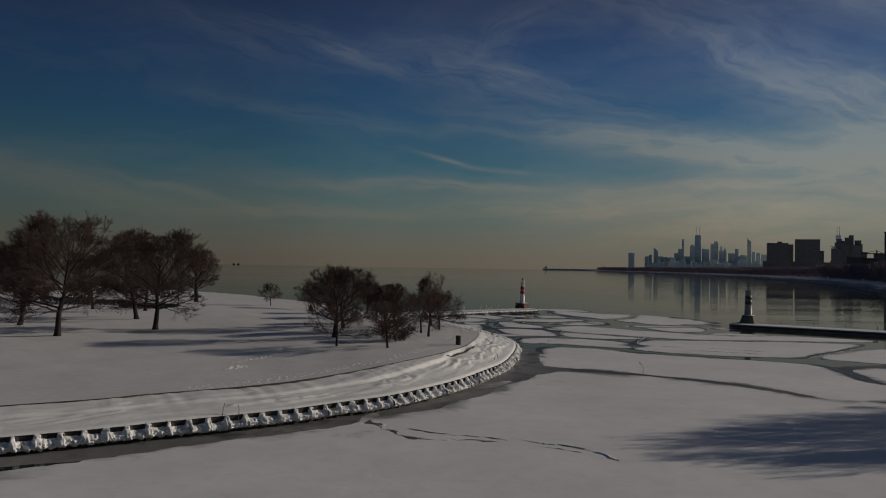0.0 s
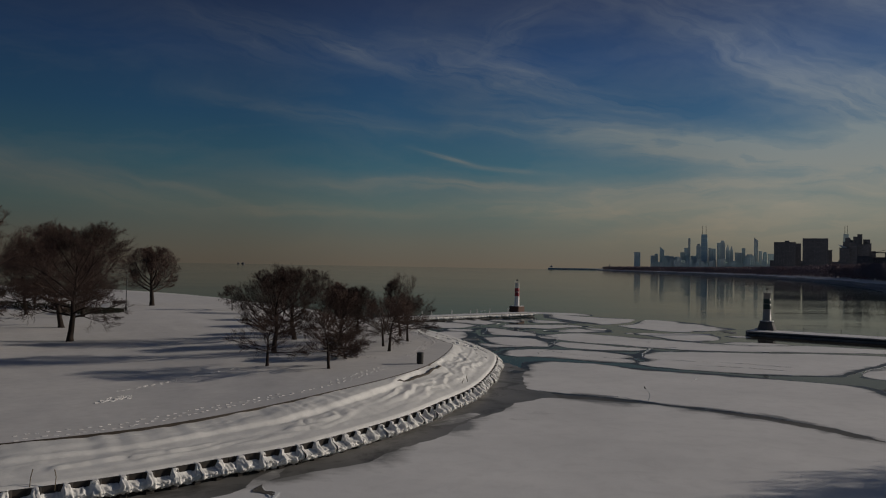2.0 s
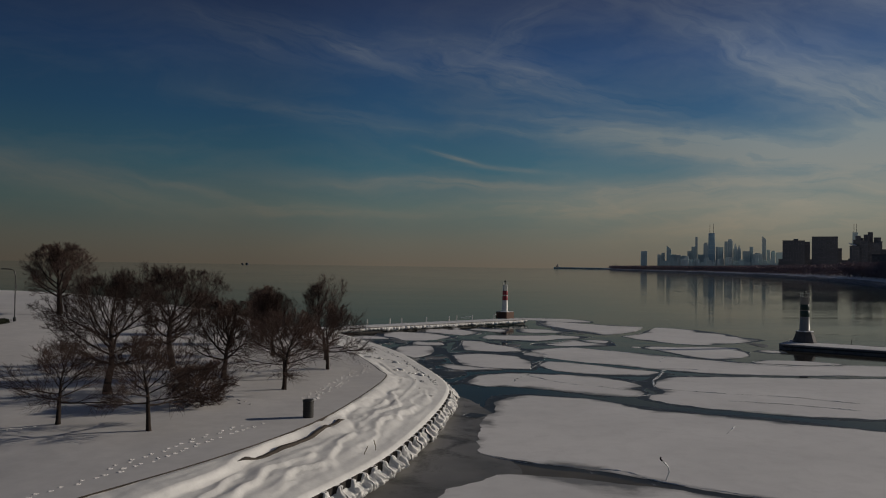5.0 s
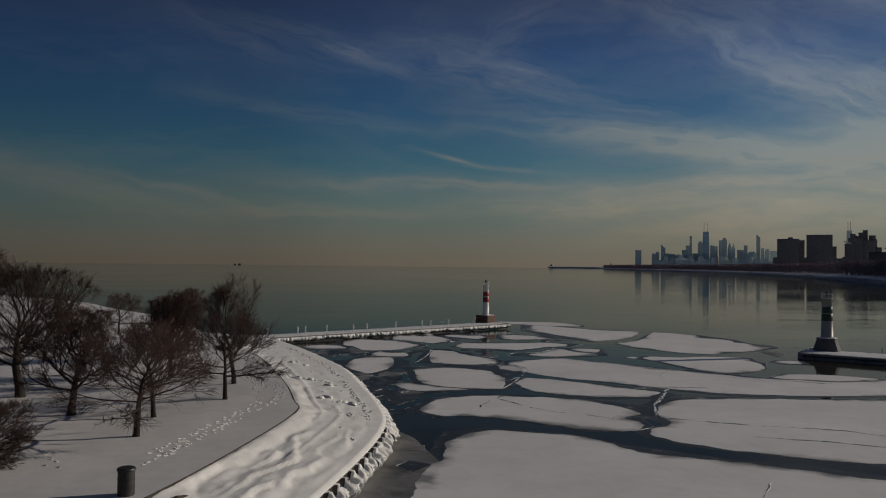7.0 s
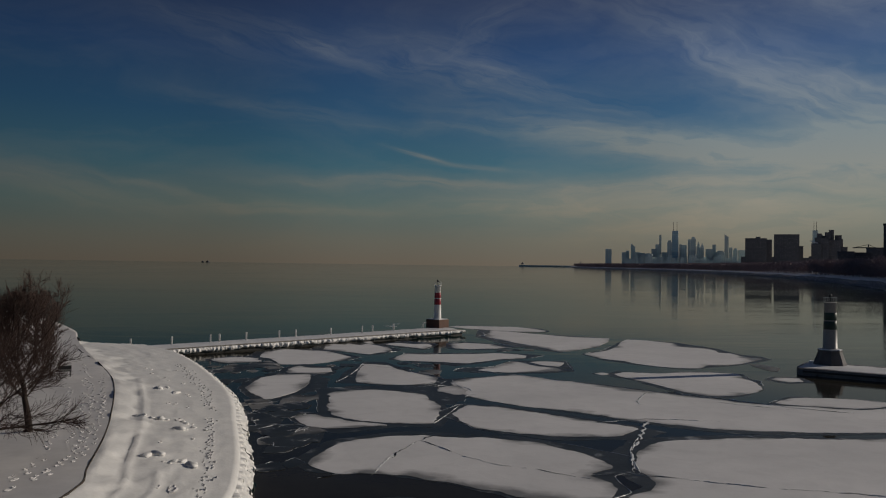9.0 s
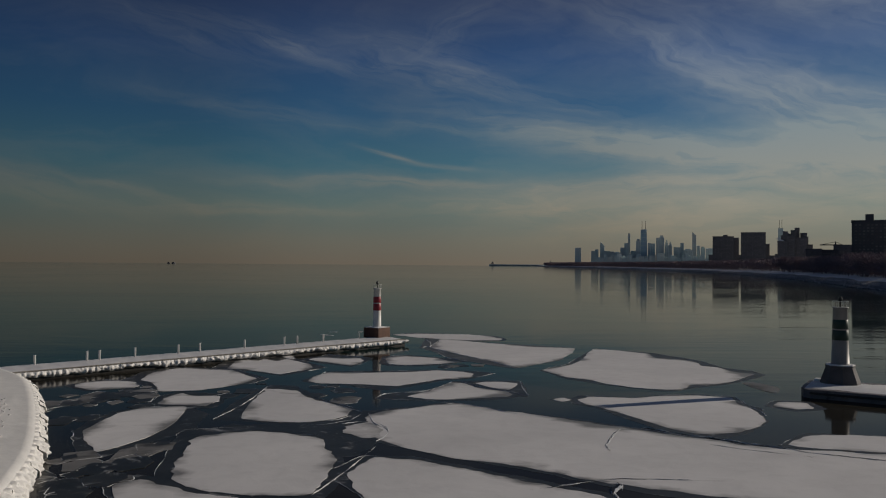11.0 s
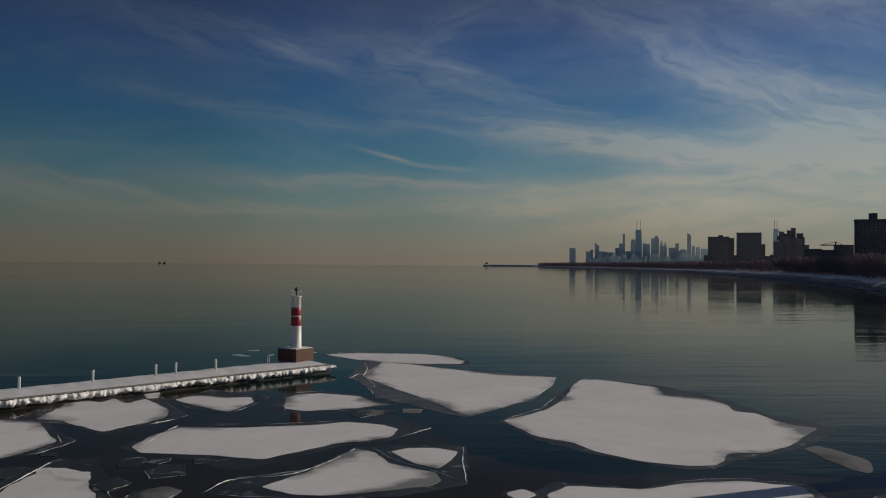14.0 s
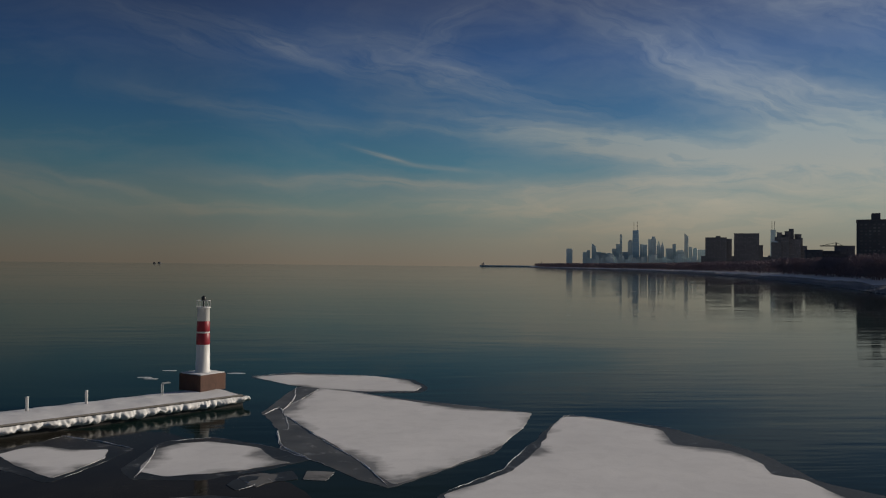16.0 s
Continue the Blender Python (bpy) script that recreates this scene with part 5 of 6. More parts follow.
for x in (5.0, 11.2, 17.0, 22.6, 25.6, 31.0):
    ob = thing("mooring_post", "thin dark steel post standing on the pier", "post", "posts along the dark pier", at=P2 @ pose(x + 3.2, 5.6, 0.72))
    part("shaft", lathe([(0.05, 0), (0.05, 0.72), (0.08, 0.74), (0.08, 0.79), (0.04, 0.82)], 10), BLACK, ob)
    part("base_plate", lathe([(0.16, 0), (0.16, 0.05), (0.07, 0.07)], 10), BLACK, ob)
harbour_light("white harbour light with two green bands on a flared plinth", GREEN_PAINT, "flared", 0, pose(67.35, 167.4, 0.74))

# ---------------------------------------------------------------- trees


class Tubes:
    """Collects tapered tubes into one mesh."""

    def __init__(self):
        self.v, self.f = [], []

    def tube(self, pts, radii, sides):
        base = len(self.v)
        n = len(pts)
        for i, p in enumerate(pts):
            d = (pts[min(i + 1, n - 1)] - pts[max(i - 1, 0)])
            d.normalize()
            a = d.orthogonal()
            a.normalize()
            b = d.cross(a)
            for k in range(sides):
                t = 2 * math.pi * k / sides
                self.v.append(p + radii[i] * (a * math.cos(t) + b * math.sin(t)))
        for i in range(n - 1):
            for k in range(sides):
                q = base + i * sides
                self.f.append((q + k, q + (k + 1) % sides, q + sides + (k + 1) % sides, q + sides + k))


def bare_tree(seed, height, trunk_r, fork, limbs, spread, lift, levels, droop=0.0, fine=4, twist=0.25, limb_low=None, wide=0.5, low_crown=0.18, twig=0.016, vase=0.0):
    """A leafless tree: trunk and limbs in one mesh, branches and twigs in another.
    spread: how far limbs lean out; lift: how strongly they turn up again; wide: the crown's radius over the height."""
    rnd = random.Random(seed)
    wood, twigs = Tubes(), Tubes()
    mid_z, half_z = height * (1 + low_crown) / 2, height * (1 - low_crown) / 2

    def outside(p):
        """How far a point lies out of the uneven rounded crown: above 1 is out."""
        a_ = math.atan2(p.y, p.x)
        uneven = 1 + 0.42 * fbm(math.cos(a_) * 2.2 + seed, math.sin(a_) * 2.2, p.z / height * 5, 3)
        uneven *= 1 - vase * (1 - smooth01(0.22, 0.72, p.z / height)) * (1 if p.z > 0.34 * height else 0.3)
        zz = (p.z - mid_z) / half_z
        rr = math.hypot(p.x, p.y) / (wide * height)
        return math.sqrt(rr * rr + zz * zz) / uneven if zz > -0.3 else math.sqrt(rr * rr + (0.4 * (zz + 0.3) - 0.3) ** 2) / uneven + (9 if zz < -1.1 else 0)

    def bend(p, d, length, r0, r1, segs, up, wiggle, free=False):
        pts, rad = [p.copy()], [r0]
        for i in range(segs):
            d = (d + Vector((rnd.gauss(0, wiggle), rnd.gauss(0, wiggle), rnd.gauss(0, wiggle * 0.7) + up / segs))).normalized()
            p = p + d * length / segs
            if not free and i and outside(p) > 1:
                break
            pts.append(p.copy())
            rad.append(r0 + (r1 - r0) * (i + 1) / segs)
        return pts, rad, d

    def side_dir(d, angle):
        a = d.orthogonal().normalized()
        a.rotate(Matrix.Rotation(rnd.uniform(0, 2 * math.pi), 3, d))
        return (d * math.cos(angle) + a * math.sin(angle)).normalized()

    def grow(p, d, length, r, level):
        segs = 5 if level <= 1 else (3 if level < levels else 2)
        up = lift * (0.5 if level > 1 else 1.0) - droop * (level >= 3)
        pts, rad, d1 = bend(p, d, length, r, r * (0.45 if level < levels else 0.5), segs, up, twist * (0.35 if level == 0 else 0.55), level >= levels)
        if level == levels:
            pts, rad = [pts[0], pts[-1]], [rad[0], rad[-1]]
        (wood if level <= 1 else twigs).tube(pts, rad, 7 if level == 1 else (5 if level == 2 else 3))
        if level >= levels:
            return
        got = len(pts) - 1
        kids = fine + (2 if level == 1 else 0) + (1 if level == levels - 1 else 0)
        for i in range(kids):
            f = 0.18 + 0.82 * (i + rnd.random()) / kids
            k = min(int(f * got), got - 1)
            q = pts[k].lerp(pts[k + 1], f * got - k)
            if outside(q) > 1:
                continue
            along = (pts[k + 1] - pts[k]).normalized()
            grow(q, side_dir(along, radians(rnd.uniform(20, 50))), length * rnd.uniform(0.46, 0.70) * (1.15 - 0.40 * f), max(twig, rad[k] * rnd.uniform(0.40, 0.58)), level + 1)
        if outside(pts[-1]) < 1:
            grow(pts[-1], side_dir(d1, radians(rnd.uniform(5, 28))), length * 0.55, max(twig, rad[-1] * 0.85), level + 1)

    # root flare, then the trunk
    pts, rad, d = bend(Vector((0, 0, -0.15)), Vector((0, 0, 1)), height * fork + 0.15, trunk_r, trunk_r * 0.74, 6, 0.2, 0.05, True)
    rad[0] = trunk_r * 1.4
    rad[1] = trunk_r * 1.03
    wood.tube(pts, rad, 10)
    top = pts[-1]
    # a leader through the crown
    lead, lrad, _ = bend(top, d, height * (1 - fork) * 0.58, trunk_r * 0.74, trunk_r * 0.2, 7, 0.3, 0.10, True)
    wood.tube(lead, lrad, 8)
    low = fork * 0.75 if limb_low is None else limb_low
    stem = pts + lead[1:]
    srad = rad + lrad[1:]
    zs = [q.z for q in stem]
    for i in range(limbs):
        f = (i + rnd.uniform(0.2, 0.8)) / limbs
        z = height * low + (stem[-1].z - height * low) * f ** 1.15
        k = max(j for j in range(len(zs)) if zs[j] <= z or j == 0)
        k = min(k, len(stem) - 2)
        q = stem[k].lerp(stem[k + 1], (z - zs[k]) / max(1e-3, zs[k + 1] - zs[k]))
        a = i * 2.39996 + rnd.uniform(-0.4, 0.4)
        lean = radians(spread) * (1.15 - 0.75 * f)
        dd = Vector((math.cos(a) * math.sin(lean), math.sin(a) * math.sin(lean), math.cos(lean)))
        room = 0.2 * height
        while outside(q + dd * room) < 1 and room < height:
            room += 0.02 * height
        grow(q, dd, room * rnd.uniform(0.62, 0.85), max(0.02, srad[k] * rnd.uniform(0.42, 0.6)), 1)
    grow(stem[-1], Vector((0.1, 0, 1)).normalized(), height * 0.25, srad[-1] * 0.9, 2)
    # scale so that the tip stands at the given height
    fac = height / max(p.z for p in twigs.v)
    for t in (wood, twigs):
        t.v = [Vector((p.x, p.y, p.z * fac if p.z > 0 else p.z)) for p in t.v]
    return mesh_from("trunk", wood.v, wood.f, BARK, True), mesh_from("crown", twigs.v, twigs.f, TWIG, True)


KINDS = {
    "spreading": (bare_tree(3, 9.0, 0.29, 0.24, 17, 74, 0.50, 5, 0.06, 4, 0.18, 0.22, 0.56, 0.17, 0.009, 0.28), 9.0),
    "broad": (bare_tree(8, 13.0, 0.33, 0.22, 20, 76, 0.45, 5, 0.16, 4, 0.20, 0.20, 0.56, 0.14, 0.013, 0.42), 13.0),
    "oval": (bare_tree(15, 9.0, 0.30, 0.20, 18, 66, 0.55, 5, 0.05, 4, 0.18, 0.22, 0.40, 0.18, 0.010), 9.0),
    "young": (bare_tree(21, 6.0, 0.15, 0.28, 15, 80, 0.34, 4, 0.03, 5, 0.22, 0.26, 0.58, 0.20, 0.009), 6.0),
    "upright": (bare_tree(27, 8.0, 0.16, 0.22, 14, 50, 0.70, 4, 0.0, 5, 0.15, 0.2, 0.26, 0.18, 0.010), 8.0),
    "shrub": (bare_tree(33, 3.0, 0.14, 0.10, 26, 86, 0.28, 4, 0.0, 5, 0.16, 0.06, 0.85, 0.05, 0.010), 3.0),
}
TREE_LABELS = {
    "spreading": "bare spreading park tree with a dense twiggy crown", "broad": "tall broad leafless park tree with drooping branches", "oval": "leafless tree with a rounded twiggy crown",
    "young": "young bare tree standing in snow", "upright": "slender upright bare tree standing in snow", "shrub": "low dense leafless shrub spreading over the snow",
}
masters = {}


def ground_z(x, y):
    """Height of the lawn near a point."""
    best = min(range(len(edge_pts)), key=lambda i: abs((lake_pts[i][0] - edge_pts[i][0]) * (y - edge_pts[i][1]) - (lake_pts[i][1] - edge_pts[i][1]) * (x - edge_pts[i][0])) / math.dist(lake_pts[i][:2], edge_pts[i][:2]))
    e, l = edge_pts[best], lake_pts[best]
    f = max(0, ((x - e[0]) * (l[0] - e[0]) + (y - e[1]) * (l[1] - e[1])) / math.dist(l[:2], e[:2]) ** 2)
    return lawn_height(x, y, f, e[2])


def tree(kind, x, y, height, turn=0.0, wide=1.0, z=None):
    (trunk, crown), h = KINDS[kind]
    z = ground_z(x, y) if z is None else z
    k = height / h
    m = pose(x, y, z - 0.02, 0, 0, turn) @ Matrix.Diagonal((k * wide, k * wide, k, 1))
    if kind not in masters:
        ob = thing("shrub" if kind == "shrub" else "bare_tree", TREE_LABELS[kind], "shrub" if kind == "shrub" else "tree", "trees on the harbour point")
        part("trunk", trunk, parent=ob)
        part("crown", crown, parent=ob)
        masters[kind] = ob
    else:
        ob = copy_thing(masters[kind], Matrix.Identity(4))
    ob.matrix_basis = m
    return ob


tree("young", -9.0, 90.0, 5.0, 10, 1.15)
tree("spreading", -10.5, 100.0, 8.9, 40)
tree("spreading", -11.2, 115.0, 9.4, 160)
tree("young", -3.2, 88.3, 5.6, 75)
tree("shrub", -2.7, 96.2, 3.0, 0)
tree("oval", -4.9, 108.8, 6.6, 200, 1.15)
tree("young", 1.1, 103.0, 6.2, 300, 1.1)
tree("young", 0.1, 108.3, 6.0, 120)
tree("young", 2.55, 114.4, 6.2, 40, 1.0)
tree("upright", 1.3, 121.3, 8.4, 90, 1.1)
tree("oval", -4.5, 124.6, 6.6, 30)
tree("oval", -10.6, 147.5, 6.4, 80)
tree("oval", -8.0, 135.0, 6.2, 250)
tree("young", -23.0, 160.0, 5.6, 20)
tree("young", -32.2, 166.0, 5.2, 140, 0.85)
tree("oval", -50.0, 174.0, 12.0, 60, 1.25)
tree("broad", -36.8, 111.5, 14.8, 20, 1.0)
tree("broad", -45.2, 127.0, 14.6, 130, 1.0)
tree("oval", -50.4, 145.0, 10.5, 210)
tree("broad", -45.0, 100.2, 16.0, 250, 1.0)
tree("broad", -56.8, 114.0, 13.2, 310)
tree("oval", -70.0, 140.0, 11.5, 100)
tree("broad", -62.0, 150.0, 11.0, 190)
tree("oval", -78.0, 120.0, 11.0, 10)
tree("broad", -47.5, 82.0, 11.5, 85)
tree("oval", -88.0, 165.0, 12.0, 45)
tree("broad", -75.0, 178.0, 11.5, 5)
# trees of the near bank, whose shadows lie on the ice
for kind, x, y, h, turn in (("young", 54, 62, 11.5, 120), ("upright", 55, 57, 10.5, 0), ("young", 58, 66.5, 11.0, 80), ("upright", 62, 62, 12.0, 200), ("young", 65, 70, 11.0, 300), ("young", 67, 60, 11.0, 30)):
    tree(kind, x, y, h, turn, 1.15, 1.4)


# ---- clipped evergreen hedges round a small circle among the trees
def hedge(points, high, deep, seed):
    rnd_ = random.Random(seed)
    v_, f_ = [], []
    pts_, _ = spline(points, 0.12)
    for p in pts_:
        for _k in range(16):
            x, y, z = p[0] + rnd_.gauss(0, deep * 0.4), p[1] + rnd_.gauss(0, deep * 0.4), high * rnd_.random() ** 0.7
            c = Vector((x, y, z))
            a = Vector((rnd_.gauss(0, 1), rnd_.gauss(0, 1), rnd_.gauss(0, 1))).normalized() * rnd_.uniform(0.08, 0.2)
            b = a.orthogonal().normalized() * rnd_.uniform(0.05, 0.12)
            i = len(v_)
            v_ += [c - a, c + b, c + a, c - b]
            f_.append((i, i + 1, i + 2, i + 3))
    return mesh_from("leaves", v_, f_, EVERGREEN)


for k, (cx, cy, rx, ry, a0, a1, hh) in enumerate(((-53, 154, 4.8, 3.6, -20, 330, 0.7), (-62, 160, 4, 2, 0, 170, 1.2), (-73, 162, 5, 2, 10, 160, 1.4))):
    arc = [(rx * math.cos(radians(a0 + (a1 - a0) * i / 8)), ry * math.sin(radians(a0 + (a1 - a0) * i / 8))) for i in range(9)]
    ob = thing("hedge", "low dark evergreen hedge among the trees", "hedge", "hedges round the circle", at=pose(cx, cy, ground_z(cx, cy) - 0.05))
    part("leaves", hedge(arc, hh, 0.9, 40 + k), parent=ob)

# ---- lamp post with a bent arm
lz = ground_z(-48.9, 158.5)
lamp = thing("street_lamp", "tall dark lamp post with a bent arm", "street lamp", at=pose(-48.9, 158.5, lz))
part("pole", rod([(0, 0, -0.1), (0, 0, 3), (0, 0, 6.6), (-0.15, 0, 7.1), (-0.6, 0, 7.4), (-1.3, 0, 7.45)], 0.08), BLACK, lamp)
part("lamp_head", box(0.8, 0.3, 0.16, -1.6, 0, 7.36, 0.05), BLACK, lamp)
part("base", lathe([(0.22, -0.05), (0.22, 0.5), (0.12, 0.6)], 12), BLACK, lamp)
part("sign", box(0.06, 0.5, 0.7, 0.1, 0, 4.6, 0.01), BLACK, lamp, "small dark sign plate")

# ---- litter bin by the path
bz = ground_z(4.7, 92.7)
litter = thing("litter_bin", "dark steel litter bin standing in the snow", "bin", at=pose(4.7, 92.7, bz))
part("drum", lathe([(0.30, -0.05), (0.30, 0.0), (0.315, 0.02), (0.315, 0.30), (0.33, 0.31), (0.33, 0.34), (0.315, 0.35), (0.315, 0.62), (0.33, 0.63), (0.33, 0.66), (0.315, 0.67), (0.315, 0.92), (0.335, 0.93), (0.335, 0.96)], 28), BIN_STEEL, litter)
part("lid", lathe([(0.345, 0.96), (0.355, 0.99), (0.34, 1.03), (0.30, 1.06)], 28), BLACK, litter, "black rim")

# ---- park bench under the trees
bench = thing("bench", "small dark park bench in the snow", "bench", at=pose(-4.9, 139.9, ground_z(-4.9, 139.9), 0, 0, 25))
part("seat", box(0.9, 0.42, 0.06, 0, 0, 0.42, 0.01), BLACK, bench)
part("backrest", box(0.9, 0.06, 0.30, 0, 0.22, 0.50, 0.01), BLACK, bench)
for sx in (-0.36, 0.36):
    part("leg", box(0.07, 0.4, 0.46, sx, 0, -0.04, 0.01), BLACK, bench)

# ---- a broken branch standing in the ice
stick = thing("branch", "bent frost-covered branch standing in the ice", "branch", at=pose(25.2, 89.6, 0.0))
part("stem", rod([(0, 0, -0.05), (0.10, 0, 0.22), (0.20, 0, 0.50), (0.12, 0, 0.78), (-0.08, 0, 1.0), (-0.22, 0, 1.12)], 0.035, 7), RIDGE_ICE, stick, "frosted bent stem")
part("stub", rod([(-0.20, 0, 1.10), (-0.30, 0.02, 1.20), (-0.26, 0.03, 1.30)], 0.05, 7), BARK, stick, "dark broken end")

# ---- lumps of broken snow crust on the apron past the bend
rnd = random.Random(66)
clods = []
for _k in range(3):
    bm = bmesh.new()
    bmesh.ops.create_icosphere(bm, subdivisions=2, radius=1)
    for v in bm.verts:
        v.co *= 1 + 0.5 * fbm(v.co.x * 1.3 + _k * 7, v.co.y * 1.3, v.co.z * 1.3, 3)
        v.co.z *= 0.5
    clods.append(bm)
clod_meshes = []
for bm in clods:
    me = bpy.data.meshes.new("snow_clod")
    bm.to_mesh(me)
    bm.free()
    me.materials.append(SNOW_CRUST)
    me.polygons.foreach_set("use_smooth", [True] * len(me.polygons))
    clod_meshes.append(me)
near_rows = [r for r in APRON if 112 < r[0][1] < 150]


def apron_at(x, y):
    """The point of the apron's surface nearest to a place."""
    return min((q for r in near_rows for q in r), key=lambda q: (q[0] - x) ** 2 + (q[1] - y) ** 2)


SPILLS = [((4.4, 128.0), (8.3, 127.4), 13), ((7.0, 118.9), (10.4, 117.9), 9), ((2.1, 140.0), (4.6, 138.0), 5), ((7.0, 125.8), (9.2, 126.6), 4)]      # rows of spilled lumps: both ends and how many
for (ax, ay), (bx, by), many in SPILLS:
    for _k in range(many):
        f = rnd.random()
        q = apron_at(ax + (bx - ax) * f + rnd.gauss(0, 0.15), ay + (by - ay) * f + rnd.gauss(0, 0.35))
        k = rnd.choice((0.07, 0.10, 0.14, 0.22)) * rnd.uniform(0.7, 1.3)
        ob = part("snow_clod", rnd.choice(clod_meshes), at=pose(q[0], q[1], q[2] + 0.15 * k, 0, 0, rnd.uniform(0, 360)) @ Matrix.Diagonal((k * rnd.uniform(1, 1.8), k, k, 1)))
        tagged(ob, "small lump of broken snow crust on the drift", "snow lump", "snow lumps on the revetment")

# ---- trodden tracks in the snow of the lawn
v_, f_ = [], []
rnd = random.Random(12)


def print_mark(x, y, z, r, turn=1.57):
    """One footprint: a rim of pushed-up snow round a longish hollow, its long axis turned by an angle."""
    i, k = len(v_), 8
    c, q_ = math.cos(turn), math.sin(turn)
    for rr, hh in ((1.8, -0.03), (1.2, 0.016), (0.75, -0.012), (0.3, -0.02)):
        for j in range(k):
            a = 2 * math.pi * j / k
            lx, ly = 2.1 * r * rr * math.cos(a), r * rr * math.sin(a)
            v_.append((x + lx * c - ly * q_, y + lx * q_ + ly * c, z + hh + rnd.uniform(-0.006, 0.008)))
    for ring in range(3):
        for j in range(k):
            q = i + ring * k
            f_.append((q + j, q + (j + 1) % k, q + k + (j + 1) % k, q + k + j))
    f_.append(tuple(i + 3 * k + j for j in range(k)))


# each trail: its line, the step, how far the prints stray, and how much of it has lasted
PATHS = [([(-16.4, 61.4), (-12.3, 64.8), (-8.2, 70.6), (-5.8, 73.4), (-3.1, 77.1), (-0.8, 81.4), (0.8, 86.1), (2.4, 90.6), (3.7, 95.7), (4.0, 99.8), (4.7, 103.6), (5.0, 108.2), (4.8, 112.5), (4.4, 116), (1.5, 124.8), (-1.4, 132.3), (-5.9, 142.7)], 0.52, 0.05, 1.0),
         ([(-17.0, 62.6), (-12.9, 65.8), (-8.9, 71.2), (-6.3, 74.2), (-3.5, 77.9), (-1.4, 82.2), (0.2, 86.9), (1.8, 91.6), (3.0, 96.6), (3.4, 100.3), (4.0, 104.2), (4.4, 108.6), (4.9, 113.5), (4.6, 116.9), (3.0, 123.3), (-1.3, 134.6), (-7.5, 149.7)], 0.56, 0.09, 0.8),
         ([(2.8, 93.0), (3.9, 99), (4.4, 103.9), (5.5, 110.6), (5.7, 113.0), (5.4, 117.0), (4.0, 121.9), (1.7, 128.3), (-5.7, 146.0)], 0.54, 0.08, 0.9),
         ([(3.0, 97.6), (3.8, 104.6), (5.2, 110), (6.1, 115.4), (4.6, 121.2), (2.3, 128.4), (-3.3, 142.8)], 0.56, 0.05, 0.85),
         ([(-17.4, 78.0), (-14.9, 82.4), (-14.0, 84.7), (-13.1, 86.3), (-11.8, 88.3), (-9.7, 90.2)], 0.36, 0.08, 1.1),
         ([(-22.0, 69.2), (-20.5, 70.0), (-18.2, 71.4), (-16.3, 73.5), (-16.1, 76.1)], 0.36, 0.10, 0.8),
         ([(-2.0, 99.9), (-0.9, 98.2), (0.4, 96.1)], 0.56, 0.09, 0.8)]
for points, gap, jitter, much in PATHS:
    path, _ = spline(points, gap)
    for i, p in enumerate(path[:-1]):
        if fbm(p[0] * 0.10, p[1] * 0.10, gap * 9 + points[0][0], 2) < much - 0.60:
            d = Vector((path[i + 1][0] - p[0], path[i + 1][1] - p[1])).normalized()
            o = (0.11 if i % 2 else -0.11) + rnd.gauss(0, jitter)
            x, y = p[0] - d.y * o + rnd.gauss(0, 0.04), p[1] + d.x * o + rnd.gauss(0, 0.04)
            print_mark(x, y, ground_z(x, y) + 0.008, rnd.uniform(0.042, 0.060), math.atan2(d.y, d.x) + rnd.gauss(0, 0.15))
for _k in range(26):      # a scuffed patch where the tracks cross
    x, y = -16.2 + rnd.gauss(0, 0.35), 74.6 + rnd.gauss(0, 0.8)
    print_mark(x, y, ground_z(x, y) + 0.01, rnd.uniform(0.06, 0.12))
# trodden, clodded snow on the apron past the bend
picked = [r for r in APRON if 108 < r[0][1] < 158]
for _k in range(26):
    r = picked[int(rnd.random() ** 0.8 * (len(picked) - 1))]
    f = min(0.93, max(0.1, rnd.gauss(0.45, 0.10))) * 40
    a, b = r[int(f)], r[int(f) + 1]
    print_mark(a[0] + rnd.uniform(-0.2, 0.2), a[1] + rnd.uniform(-0.2, 0.2), a[2] + 0.02, rnd.choice((0.06, 0.08, 0.10)) * rnd.uniform(0.8, 1.3))
for i, r in enumerate(picked):      # a trail along the outer side of the apron
    if fbm(i * 0.03, 2.0, 8.0, 2) > -0.2:
        f = (0.24 + 0.05 * fbm(i * 0.02, 4.0, 1.0, 2)) * 40 + (0.7 if i % 2 else -0.7) + rnd.gauss(0, 0.6)
        a = r[int(f)]
        print_mark(a[0] + rnd.gauss(0, 0.08), a[1] + rnd.gauss(0, 0.08), a[2] + 0.012, rnd.uniform(0.035, 0.050), 2.0)
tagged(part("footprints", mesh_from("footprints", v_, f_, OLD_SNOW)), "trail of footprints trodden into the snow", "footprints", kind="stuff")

# ---------------------------------------------------------------- the city shore


